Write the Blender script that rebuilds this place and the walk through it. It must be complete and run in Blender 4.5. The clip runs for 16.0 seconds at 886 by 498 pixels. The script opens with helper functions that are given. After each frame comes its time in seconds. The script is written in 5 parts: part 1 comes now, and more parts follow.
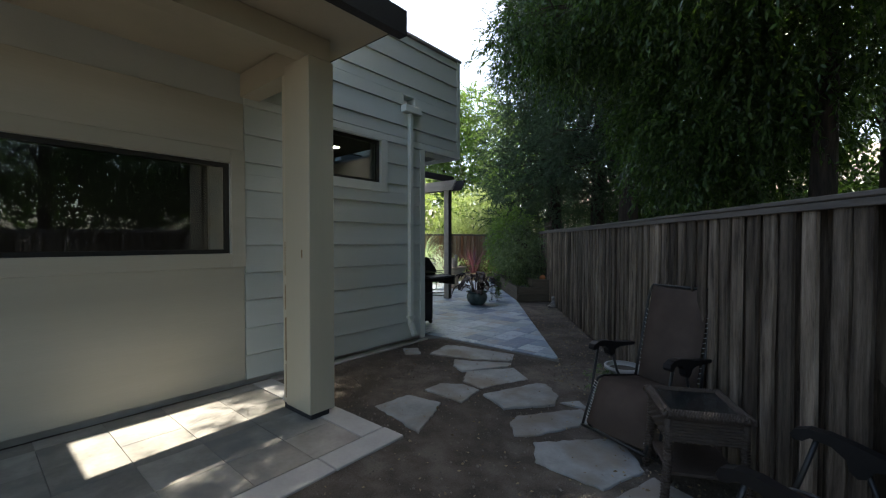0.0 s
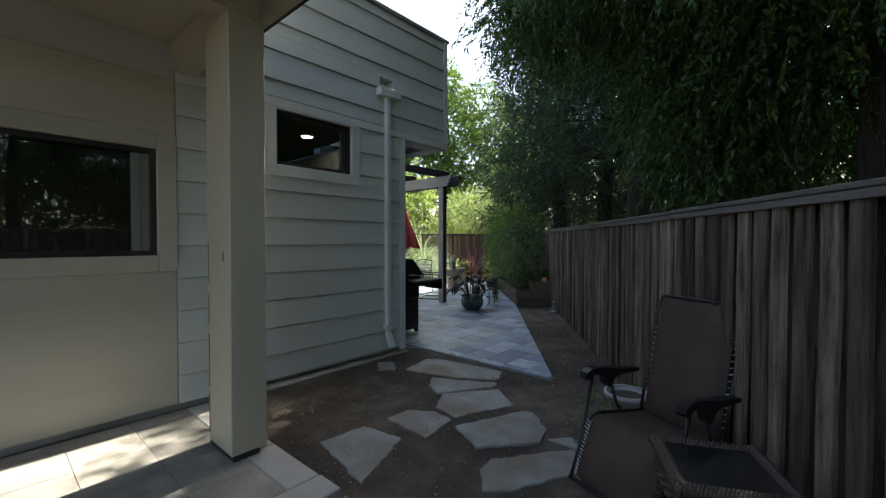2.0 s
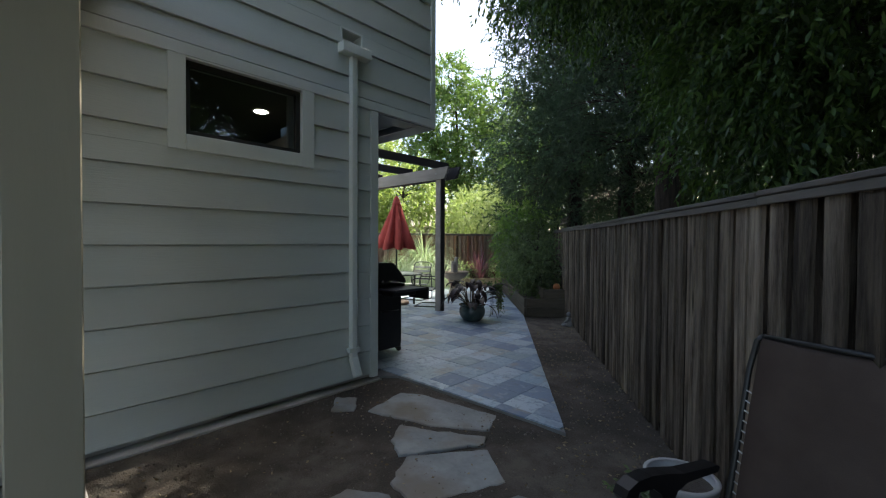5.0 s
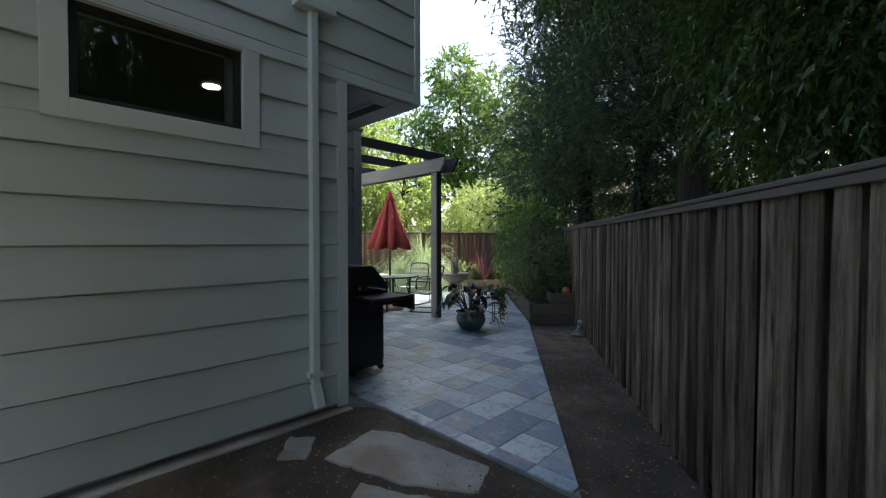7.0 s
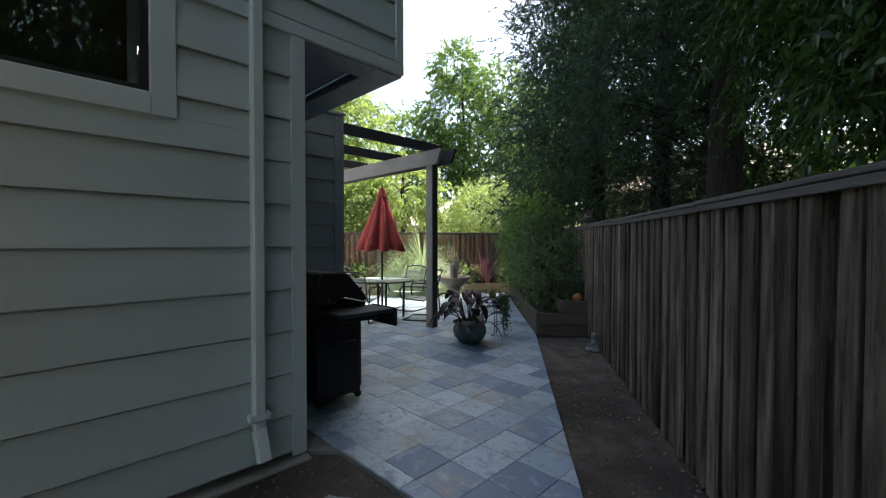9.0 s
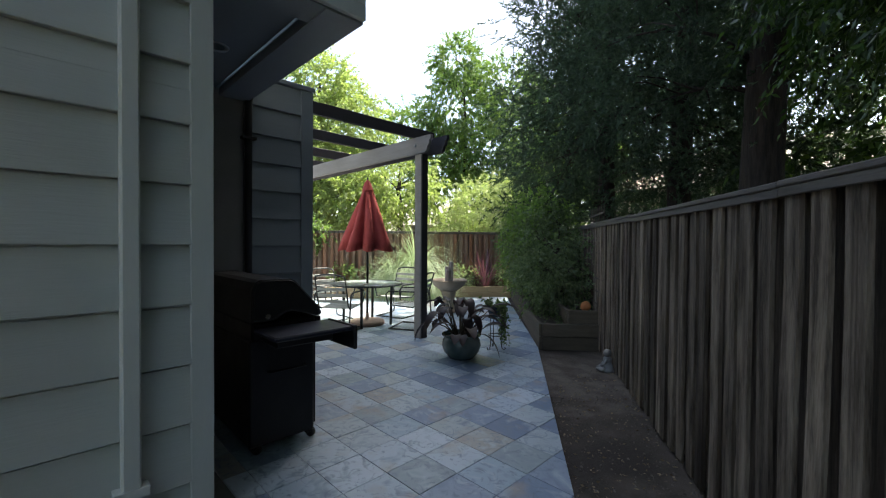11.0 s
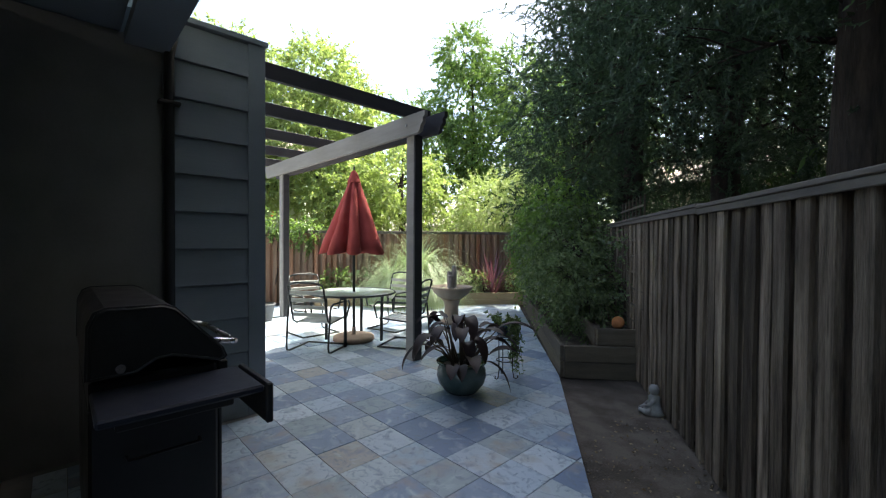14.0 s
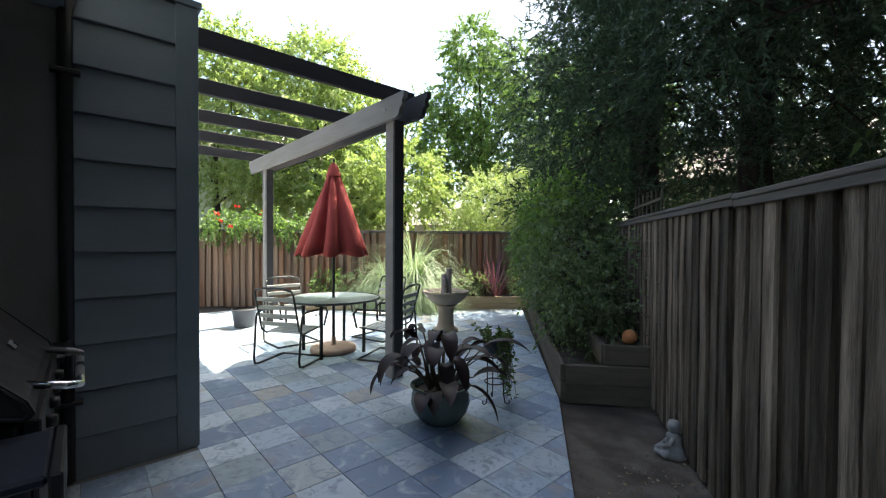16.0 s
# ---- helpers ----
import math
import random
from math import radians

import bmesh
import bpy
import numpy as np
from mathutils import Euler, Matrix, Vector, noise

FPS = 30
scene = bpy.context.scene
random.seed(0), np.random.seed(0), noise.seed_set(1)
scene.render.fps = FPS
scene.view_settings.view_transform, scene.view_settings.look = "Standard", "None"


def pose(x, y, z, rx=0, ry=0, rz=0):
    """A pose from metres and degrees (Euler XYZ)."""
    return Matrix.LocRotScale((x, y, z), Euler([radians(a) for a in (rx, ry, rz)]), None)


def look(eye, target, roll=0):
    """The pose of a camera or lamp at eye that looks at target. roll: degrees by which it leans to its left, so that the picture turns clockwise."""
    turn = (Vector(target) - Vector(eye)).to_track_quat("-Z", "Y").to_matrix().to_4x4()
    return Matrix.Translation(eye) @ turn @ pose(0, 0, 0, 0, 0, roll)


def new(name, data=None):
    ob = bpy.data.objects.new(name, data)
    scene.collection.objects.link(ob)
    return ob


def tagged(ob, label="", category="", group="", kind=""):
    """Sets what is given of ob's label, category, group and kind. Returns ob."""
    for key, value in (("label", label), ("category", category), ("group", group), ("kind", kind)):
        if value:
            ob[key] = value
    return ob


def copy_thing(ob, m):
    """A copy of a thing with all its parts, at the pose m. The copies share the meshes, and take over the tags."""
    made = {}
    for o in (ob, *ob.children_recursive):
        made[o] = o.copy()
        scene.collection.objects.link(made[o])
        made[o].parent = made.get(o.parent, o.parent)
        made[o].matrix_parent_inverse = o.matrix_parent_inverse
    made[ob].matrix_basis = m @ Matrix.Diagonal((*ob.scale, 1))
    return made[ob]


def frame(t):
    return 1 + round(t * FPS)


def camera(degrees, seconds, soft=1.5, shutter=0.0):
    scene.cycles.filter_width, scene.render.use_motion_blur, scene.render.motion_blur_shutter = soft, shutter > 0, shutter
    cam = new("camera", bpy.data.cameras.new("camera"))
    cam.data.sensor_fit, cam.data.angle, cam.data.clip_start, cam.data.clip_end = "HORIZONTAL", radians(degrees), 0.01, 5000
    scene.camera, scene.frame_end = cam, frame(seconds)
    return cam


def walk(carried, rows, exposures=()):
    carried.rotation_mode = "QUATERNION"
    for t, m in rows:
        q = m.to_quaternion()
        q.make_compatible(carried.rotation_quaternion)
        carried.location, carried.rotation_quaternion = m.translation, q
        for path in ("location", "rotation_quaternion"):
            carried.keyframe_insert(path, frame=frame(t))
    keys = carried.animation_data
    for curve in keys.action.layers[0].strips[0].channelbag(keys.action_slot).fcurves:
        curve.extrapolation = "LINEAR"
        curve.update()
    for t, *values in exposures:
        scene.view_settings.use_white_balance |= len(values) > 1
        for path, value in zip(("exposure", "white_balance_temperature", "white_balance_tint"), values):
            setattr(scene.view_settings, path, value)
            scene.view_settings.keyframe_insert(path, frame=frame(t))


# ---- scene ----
cam = camera(94.8, 16.0, soft=1.2)
METRES, EYE, TILT, LEAN, TURN = 6.4, 1.5, 0.0, 0.0, 40.0
ROWS = [
    (0.0, 0.0, 0.0, 0.0, -0.0, -1.07, 0.0),
    (0.5, 0.0167, 0.0254, -0.001, 0.32, -1.07, 0.01),
    (1.0, 0.0303, 0.0524, -0.0031, 0.62, -1.06, -0.02),
    (1.5, 0.0448, 0.0794, -0.001, 0.99, -1.02, 0.01),
    (2.0, 0.0581, 0.1076, -0.0002, 1.38, -1.06, -0.02),
    (2.5, 0.075, 0.1399, -0.0018, 1.75, -1.1, 0.06),
    (3.0, 0.0874, 0.1682, -0.0029, 2.05, -1.06, -0.02),
    (3.5, 0.096, 0.2001, -0.0023, 2.39, -1.1, -0.03),
    (4.0, 0.1002, 0.2306, -0.0018, 2.65, -1.04, -0.15),
    (6.5, 0.1223, 0.3927, -0.0026, 4.11, -0.96, -0.05),
    (7.0, 0.1307, 0.4239, -0.003, 4.28, -1.0, 0.02),
    (7.5, 0.1316, 0.4562, -0.0021, 4.45, -1.06, -0.08),
    (8.0, 0.1305, 0.4881, -0.0022, 4.62, -0.95, -0.05),
    (8.5, 0.1364, 0.519, -0.0015, 4.77, -1.0, 0.01),
    (9.0, 0.1426, 0.551, -0.0012, 4.9, -0.96, 0.0),
    (11.5, 0.162, 0.7135, -0.0038, 5.5, -0.9, -0.48),
    (12.0, 0.1607, 0.7445, -0.0049, 5.71, -0.89, -0.41),
    (12.5, 0.1628, 0.7802, -0.0064, 5.9, -0.96, -0.3),
    (13.0, 0.1636, 0.8092, -0.0064, 6.16, -0.78, -0.37),
    (13.5, 0.1649, 0.8361, -0.0056, 6.44, -0.84, -0.37),
    (14.0, 0.1685, 0.859, -0.0027, 6.76, -0.77, -0.3),
    (14.5, 0.1759, 0.8842, -0.0022, 7.13, -0.78, -0.3),
    (15.0, 0.1874, 0.9117, -0.001, 7.5, -0.82, -0.26),
    (15.5, 0.1957, 0.9366, -0.0009, 7.94, -0.83, -0.26),
    (16.0, 0.2035, 0.9649, -0.0001, 8.43, -0.86, -0.31),
]
walk(cam, [(t, pose(0, 0, EYE, TILT, LEAN, TURN) @ pose(METRES * x, METRES * y, METRES * z, 90 + pitch, roll, yaw)) for t, x, y, z, yaw, pitch, roll in ROWS], [(0.0, 1.75, 6750, 8), (9.0, 1.77, 6750, 8), (12.0, 1.93, 6750, 8), (16.0, 2.08, 6750, 8)])

# ---- light ----
SUN = Vector((-0.045, 0.575, 1.0)).normalized()        # towards the sun, high beyond the far end of the yard
world = bpy.data.worlds.new("sky")
scene.world = world
world.use_nodes = True
_wn = world.node_tree.nodes
_sky = _wn.new("ShaderNodeTexSky")
_sky.sky_type, _sky.sun_disc = "NISHITA", False
_sky.sun_elevation = math.asin(SUN.z)
_sky.sun_rotation = math.atan2(SUN.x, SUN.y)
_sky.dust_density = 2.5
_wn["Background"].inputs["Strength"].default_value = 0.13
world.node_tree.links.new(_sky.outputs["Color"], _wn["Background"].inputs["Color"])
sun_data = bpy.data.lights.new("sun", "SUN")
sun_data.energy, sun_data.angle, sun_data.color = 5.0, radians(0.55), (1.0, 0.95, 0.86)
sun = new("sun", sun_data)
sun.matrix_world = look(SUN * 40, (0, 0, 0))


# ---- materials ----
def nodes_of(name):
    m = bpy.data.materials.new(name)
    m.use_nodes = True
    nt = m.node_tree
    return m, nt, nt.nodes["Principled BSDF"]


def mat(name, a, b, scale=6.0, rough=0.7, metal=0.0, bump=0.3, fine=60.0, stretch=(1, 1, 1), vary=0.25, island=False,
        dist=0.004, spec=0.4, third=None, third_scale=1.2, third_at=(0.45, 0.65), hue=0.0, contrast=1.0):
    """Two colours mixed by a coarse and a fine noise, a third in large stains, light and dark from piece to piece, bumped by the fine noise."""
    m, nt, bsdf = nodes_of(name)
    n, l = nt.nodes, nt.links
    co = n.new("ShaderNodeTexCoord")
    mp = n.new("ShaderNodeMapping")
    mp.inputs["Scale"].default_value = stretch
    l.new(co.outputs["Object"], mp.inputs["Vector"])
    vec = mp.outputs["Vector"]
    info = n.new("ShaderNodeNewGeometry") if island else n.new("ShaderNodeObjectInfo")
    rnd = info.outputs["Random Per Island" if island else "Random"]
    off = n.new("ShaderNodeVectorMath")
    off.operation = "MULTIPLY_ADD"
    comb = n.new("ShaderNodeCombineXYZ")
    for k in "XYZ":
        l.new(rnd, comb.inputs[k])
    l.new(comb.outputs[0], off.inputs[0])
    off.inputs[1].default_value = (37, 53, 71)
    l.new(vec, off.inputs[2])
    vec = off.outputs[0]
    n1 = n.new("ShaderNodeTexNoise")
    n1.inputs["Scale"].default_value, n1.inputs["Detail"].default_value = scale, 5
    n2 = n.new("ShaderNodeTexNoise")
    n2.inputs["Scale"].default_value, n2.inputs["Detail"].default_value = fine, 4
    l.new(vec, n1.inputs["Vector"])
    l.new(vec, n2.inputs["Vector"])
    add = n.new("ShaderNodeMath")
    add.operation = "MULTIPLY_ADD"
    l.new(n2.outputs["Fac"], add.inputs[0])
    add.inputs[1].default_value = 0.5 * contrast
    sub = n.new("ShaderNodeMath")
    sub.operation = "MULTIPLY_ADD"
    l.new(n1.outputs["Fac"], sub.inputs[0])
    sub.inputs[1].default_value, sub.inputs[2].default_value = 1.6 * contrast, 0.5 - 1.05 * contrast
    l.new(sub.outputs[0], add.inputs[2])
    mix = n.new("ShaderNodeMix")
    mix.data_type = "RGBA"
    mix.clamp_factor = True
    l.new(add.outputs[0], mix.inputs["Factor"])
    mix.inputs["A"].default_value, mix.inputs["B"].default_value = (*a, 1), (*b, 1)
    col = mix.outputs["Result"]
    if third:
        n3 = n.new("ShaderNodeTexNoise")
        n3.inputs["Scale"].default_value, n3.inputs["Detail"].default_value = third_scale, 6
        l.new(vec, n3.inputs["Vector"])
        ramp = n.new("ShaderNodeMapRange")
        ramp.inputs["From Min"].default_value, ramp.inputs["From Max"].default_value = third_at
        l.new(n3.outputs["Fac"], ramp.inputs["Value"])
        m3 = n.new("ShaderNodeMix")
        m3.data_type = "RGBA"
        l.new(ramp.outputs[0], m3.inputs["Factor"])
        l.new(col, m3.inputs["A"])
        m3.inputs["B"].default_value = (*third, 1)
        col = m3.outputs["Result"]
    if vary or hue:
        hs = n.new("ShaderNodeHueSaturation")
        rg = n.new("ShaderNodeMapRange")
        rg.inputs["To Min"].default_value, rg.inputs["To Max"].default_value = 1 - vary, 1 + vary
        l.new(rnd, rg.inputs["Value"])
        l.new(rg.outputs[0], hs.inputs["Value"])
        if hue:
            rh = n.new("ShaderNodeMapRange")
            rh.inputs["To Min"].default_value, rh.inputs["To Max"].default_value = 0.5 - hue, 0.5 + hue
            wn = n.new("ShaderNodeTexWhiteNoise")
            wn.noise_dimensions = "1D"
            l.new(rnd, wn.inputs["W"])
            l.new(wn.outputs["Value"], rh.inputs["Value"])
            l.new(rh.outputs[0], hs.inputs["Hue"])
        l.new(col, hs.inputs["Color"])
        col = hs.outputs["Color"]
    l.new(col, bsdf.inputs["Base Color"])
    rr = n.new("ShaderNodeMapRange")
    rr.inputs["To Min"].default_value, rr.inputs["To Max"].default_value = max(0.02, rough - 0.12), min(1, rough + 0.12)
    l.new(n1.outputs["Fac"], rr.inputs["Value"])
    l.new(rr.outputs[0], bsdf.inputs["Roughness"])
    bsdf.inputs["Metallic"].default_value = metal
    bsdf.inputs["Specular IOR Level"].default_value = spec
    if bump:
        bp = n.new("ShaderNodeBump")
        bp.inputs["Strength"].default_value, bp.inputs["Distance"].default_value = bump, dist
        l.new(n2.outputs["Fac"], bp.inputs["Height"])
        l.new(bp.outputs[0], bsdf.inputs["Normal"])
    return m


def leaf_mat(name, a, b, trans=0.45, rough=0.45, glow=(1.1, 1.25, 0.5)):
    """A leaf: glossy upper coat, part of the light passes through; every leaf has its own tone."""
    m, nt, bsdf = nodes_of(name)
    n, l = nt.nodes, nt.links
    geo = n.new("ShaderNodeNewGeometry")
    mix = n.new("ShaderNodeMix")
    mix.data_type = "RGBA"
    l.new(geo.outputs["Random Per Island"], mix.inputs["Factor"])
    mix.inputs["A"].default_value, mix.inputs["B"].default_value = (*a, 1), (*b, 1)
    l.new(mix.outputs["Result"], bsdf.inputs["Base Color"])
    bsdf.inputs["Roughness"].default_value = rough
    bsdf.inputs["Specular IOR Level"].default_value = 0.35
    tr = n.new("ShaderNodeBsdfTranslucent")
    mul = n.new("ShaderNodeMix")
    mul.data_type, mul.blend_type = "RGBA", "MULTIPLY"
    mul.inputs["Factor"].default_value = 1
    l.new(mix.outputs["Result"], mul.inputs["A"])
    mul.inputs["B"].default_value = (*glow, 1)
    l.new(mul.outputs["Result"], tr.inputs["Color"])
    ms = n.new("ShaderNodeMixShader")
    ms.inputs[0].default_value = trans
    l.new(bsdf.outputs[0], ms.inputs[1])
    l.new(tr.outputs[0], ms.inputs[2])
    l.new(ms.outputs[0], n["Material Output"].inputs["Surface"])
    return m


def slate_mat(name, island):
    """Cleft slate: each tile has its own base tone from blue to grey-green to tan, with cloudy veins and worn pale patches."""
    m, nt, bsdf = nodes_of(name)
    n, l = nt.nodes, nt.links
    info = n.new("ShaderNodeNewGeometry") if island else n.new("ShaderNodeObjectInfo")
    rnd = info.outputs["Random Per Island" if island else "Random"]
    co = n.new("ShaderNodeTexCoord")
    comb = n.new("ShaderNodeCombineXYZ")
    for k in "XYZ":
        l.new(rnd, comb.inputs[k])
    off = n.new("ShaderNodeVectorMath")
    off.operation = "MULTIPLY_ADD"
    l.new(comb.outputs[0], off.inputs[0])
    off.inputs[1].default_value = (41, 67, 23)
    l.new(co.outputs["Object"], off.inputs[2])
    tone = n.new("ShaderNodeValToRGB")
    tone.color_ramp.interpolation = "CONSTANT"
    tones = ((0.27, 0.355, 0.43), (0.38, 0.455, 0.51), (0.13, 0.185, 0.275), (0.32, 0.37, 0.385), (0.29, 0.37, 0.445), (0.30, 0.30, 0.275), (0.42, 0.495, 0.55), (0.24, 0.30, 0.325), (0.17, 0.235, 0.33), (0.35, 0.415, 0.45), (0.34, 0.41, 0.47), (0.345, 0.43, 0.51), (0.225, 0.29, 0.375))
    while len(tone.color_ramp.elements) < len(tones):
        tone.color_ramp.elements.new(0.5)
    for i, (e, c) in enumerate(zip(tone.color_ramp.elements, tones)):
        e.position, e.color = i / len(tones), (*c, 1)
    l.new(rnd, tone.inputs[0])
    cloud = n.new("ShaderNodeTexNoise")
    cloud.inputs["Scale"].default_value, cloud.inputs["Detail"].default_value, cloud.inputs["Distortion"].default_value = 5.5, 7, 1.4
    l.new(off.outputs[0], cloud.inputs["Vector"])
    col = tone.outputs["Color"]
    vein = n.new("ShaderNodeTexNoise")
    vein.inputs["Scale"].default_value, vein.inputs["Detail"].default_value, vein.inputs["Distortion"].default_value = 9.0, 8, 2.6
    rust = n.new("ShaderNodeTexNoise")
    rust.inputs["Scale"].default_value, rust.inputs["Detail"].default_value = 3.2, 6
    for tex in (vein, rust):
        l.new(off.outputs[0], tex.inputs["Vector"])
    for tex, colour, lo, hi in ((cloud, (0.40, 0.46, 0.50), 0.54, 0.74), (cloud, (0.13, 0.18, 0.25), 0.46, 0.28), (vein, (0.13, 0.17, 0.22), 0.54, 0.70), (rust, (0.30, 0.255, 0.20), 0.58, 0.74)):
        src = tex.outputs["Fac"]
        mr = n.new("ShaderNodeMapRange")
        mr.inputs["From Min"].default_value, mr.inputs["From Max"].default_value, mr.inputs["To Max"].default_value = lo, hi, 0.75
        l.new(src, mr.inputs["Value"])
        mx = n.new("ShaderNodeMix")
        mx.data_type = "RGBA"
        l.new(mr.outputs[0], mx.inputs["Factor"])
        l.new(col, mx.inputs["A"])
        mx.inputs["B"].default_value = (*colour, 1)
        col = mx.outputs["Result"]
    l.new(col, bsdf.inputs["Base Color"])
    rr = n.new("ShaderNodeMapRange")
    rr.inputs["To Min"].default_value, rr.inputs["To Max"].default_value = 0.28, 0.6
    l.new(cloud.outputs["Fac"], rr.inputs["Value"])
    l.new(rr.outputs[0], bsdf.inputs["Roughness"])
    bp = n.new("ShaderNodeBump")
    bp.inputs["Strength"].default_value, bp.inputs["Distance"].default_value = 0.5, 0.006
    l.new(cloud.outputs["Fac"], bp.inputs["Height"])
    l.new(bp.outputs[0], bsdf.inputs["Normal"])
    return m


SIDING = mat("siding_paint", (0.46, 0.495, 0.46), (0.53, 0.56, 0.525), 3, 0.5, bump=0.35, fine=70, stretch=(1, 0.12, 1.6), vary=0.04, third=(0.46, 0.485, 0.445), third_scale=0.8)
# porch paint: warm bounced light is put into its cream colour
CREAM = mat("bounce_cream_paint", (0.42, 0.375, 0.275), (0.48, 0.435, 0.325), 3, 0.5, bump=0.2, fine=50, stretch=(1, 1, 0.15), vary=0.03, third=(0.40, 0.36, 0.265), third_scale=0.9)
# siding paint with the warm bounce from the sunny porch floor put in
BOUNCEWALL = mat("bounce_warmed_siding_paint", (0.40, 0.375, 0.30), (0.47, 0.44, 0.355), 3, 0.5, bump=0.35, fine=70, stretch=(1, 0.12, 1.6), vary=0.04, third=(0.37, 0.345, 0.275), third_scale=0.8)
TRIM = mat("trim_paint", (0.53, 0.565, 0.525), (0.59, 0.62, 0.58), 4, 0.5, bump=0.2, fine=60, stretch=(1, 1, 0.2), vary=0.03)
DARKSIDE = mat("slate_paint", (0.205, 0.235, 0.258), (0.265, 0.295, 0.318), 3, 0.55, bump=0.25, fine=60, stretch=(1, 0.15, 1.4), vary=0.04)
# end wall colour that carries the shade under the overhang
RECESS_END = mat("shaded_end_wall_paint", (0.18, 0.177, 0.167), (0.24, 0.235, 0.222), 4, 0.75, bump=0.3, fine=50, vary=0, spec=0.2)
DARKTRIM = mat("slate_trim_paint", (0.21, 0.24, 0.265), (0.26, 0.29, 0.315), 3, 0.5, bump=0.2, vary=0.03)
BITUMEN = mat("dark_roof_edge", (0.018, 0.018, 0.02), (0.035, 0.034, 0.036), 8, 0.55, bump=0.3)
CONCRETE = mat("concrete", (0.30, 0.28, 0.25), (0.40, 0.38, 0.35), 7, 0.85, bump=0.5, fine=120, third=(0.22, 0.2, 0.17))
DIRT = mat("packed_dirt", (0.068, 0.055, 0.043), (0.15, 0.125, 0.101), 5, 0.95, bump=1.0, fine=90, dist=0.02, vary=0, third=(0.045, 0.036, 0.029), third_scale=0.9, third_at=(0.42, 0.62), contrast=2.2)
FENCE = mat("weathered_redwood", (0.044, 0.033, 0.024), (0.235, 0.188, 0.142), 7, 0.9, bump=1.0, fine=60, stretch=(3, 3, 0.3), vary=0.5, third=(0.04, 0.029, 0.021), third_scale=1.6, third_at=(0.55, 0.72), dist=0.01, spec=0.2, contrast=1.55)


def add_knots(m, dark, scale=4.2):
    """Small dark knots with a softer ring, one here and there along a board, and fine dark streaks down the grain."""
    n, l = m.node_tree.nodes, m.node_tree.links
    bsdf = n["Principled BSDF"]
    col = bsdf.inputs["Base Color"].links[0].from_socket
    vec = next(q for q in n if q.bl_idname == "ShaderNodeVectorMath").outputs[0]
    for squash, lo, hi, amount, kind in (((1.0, 1.0, 0.75), 0.055, 0.11, 0.85, "knot"), ((9.0, 9.0, 0.35), 0.66, 0.56, 0.4, "streak")):
        mp = n.new("ShaderNodeMapping")
        mp.inputs["Scale"].default_value = squash
        l.new(vec, mp.inputs["Vector"])
        if kind == "knot":
            tex = n.new("ShaderNodeTexVoronoi")
            tex.inputs["Scale"].default_value = scale
            out = tex.outputs["Distance"]
        else:
            tex = n.new("ShaderNodeTexNoise")
            tex.inputs["Scale"].default_value, tex.inputs["Detail"].default_value = 2.2, 5
            out = tex.outputs["Fac"]
        l.new(mp.outputs[0], tex.inputs["Vector"])
        mr = n.new("ShaderNodeMapRange")
        mr.inputs["From Min"].default_value, mr.inputs["From Max"].default_value = lo, hi
        mr.inputs["To Min"].default_value, mr.inputs["To Max"].default_value = amount, 0.0
        l.new(out, mr.inputs["Value"])
        mx = n.new("ShaderNodeMix")
        mx.data_type = "RGBA"
        l.new(mr.outputs[0], mx.inputs["Factor"])
        l.new(col, mx.inputs["A"])
        mx.inputs["B"].default_value = (*dark, 1)
        col = mx.outputs["Result"]
    l.new(col, bsdf.inputs["Base Color"])


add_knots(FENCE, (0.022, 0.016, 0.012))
# lighter redwood of the back fence: a sunlit look put into the colour
REDFENCE = mat("sunlit_tone_redwood", (0.16, 0.095, 0.062), (0.31, 0.225, 0.165), 5, 0.85, bump=0.9, fine=40, stretch=(3, 3, 0.16), vary=0.3, third=(0.24, 0.11, 0.06), third_scale=1.3, dist=0.006)
CAP = mat("fence_cap_wood", (0.065, 0.056, 0.047), (0.14, 0.122, 0.105), 5, 0.85, bump=0.7, fine=40, stretch=(0.4, 0.4, 3), vary=0.1)
SLATE = slate_mat("slate_tile", False)
GROUT = mat("grout", (0.13, 0.13, 0.125), (0.20, 0.198, 0.19), 12, 0.9, bump=0.3, vary=0)
FLAG = mat("flagstone", (0.195, 0.205, 0.205), (0.30, 0.312, 0.308), 4, 0.75, bump=0.7, fine=30, vary=0.12, third=(0.19, 0.165, 0.135), third_scale=2.5, dist=0.006, contrast=1.8)
PERGOLA = mat("grey_stained_wood", (0.24, 0.22, 0.205), (0.33, 0.305, 0.285), 5, 0.75, bump=0.5, fine=40, stretch=(0.3, 2, 2), vary=0.05)
# shaded copy of the pergola wood: side shade is put into the colour
RAFTER = mat("shaded_pergola_wood", (0.03, 0.028, 0.03), (0.055, 0.05, 0.052), 5, 0.7, bump=0.5, fine=40, stretch=(2, 0.3, 2), vary=0.1)
BARK = mat("bark", (0.018, 0.014, 0.011), (0.055, 0.04, 0.03), 9, 0.95, bump=1.0, fine=30, stretch=(2, 2, 0.3), vary=0.15, dist=0.02, contrast=2.0)
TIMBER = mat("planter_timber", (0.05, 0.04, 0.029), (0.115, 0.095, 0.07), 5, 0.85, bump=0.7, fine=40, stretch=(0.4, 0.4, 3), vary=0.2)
# lit copy of the planter timber: sun is put into the tan
SUNTIMBER = mat("sunlit_tan_timber", (0.27, 0.20, 0.115), (0.38, 0.29, 0.175), 5, 0.85, bump=0.7, fine=40, stretch=(0.4, 0.4, 3), vary=0.15)
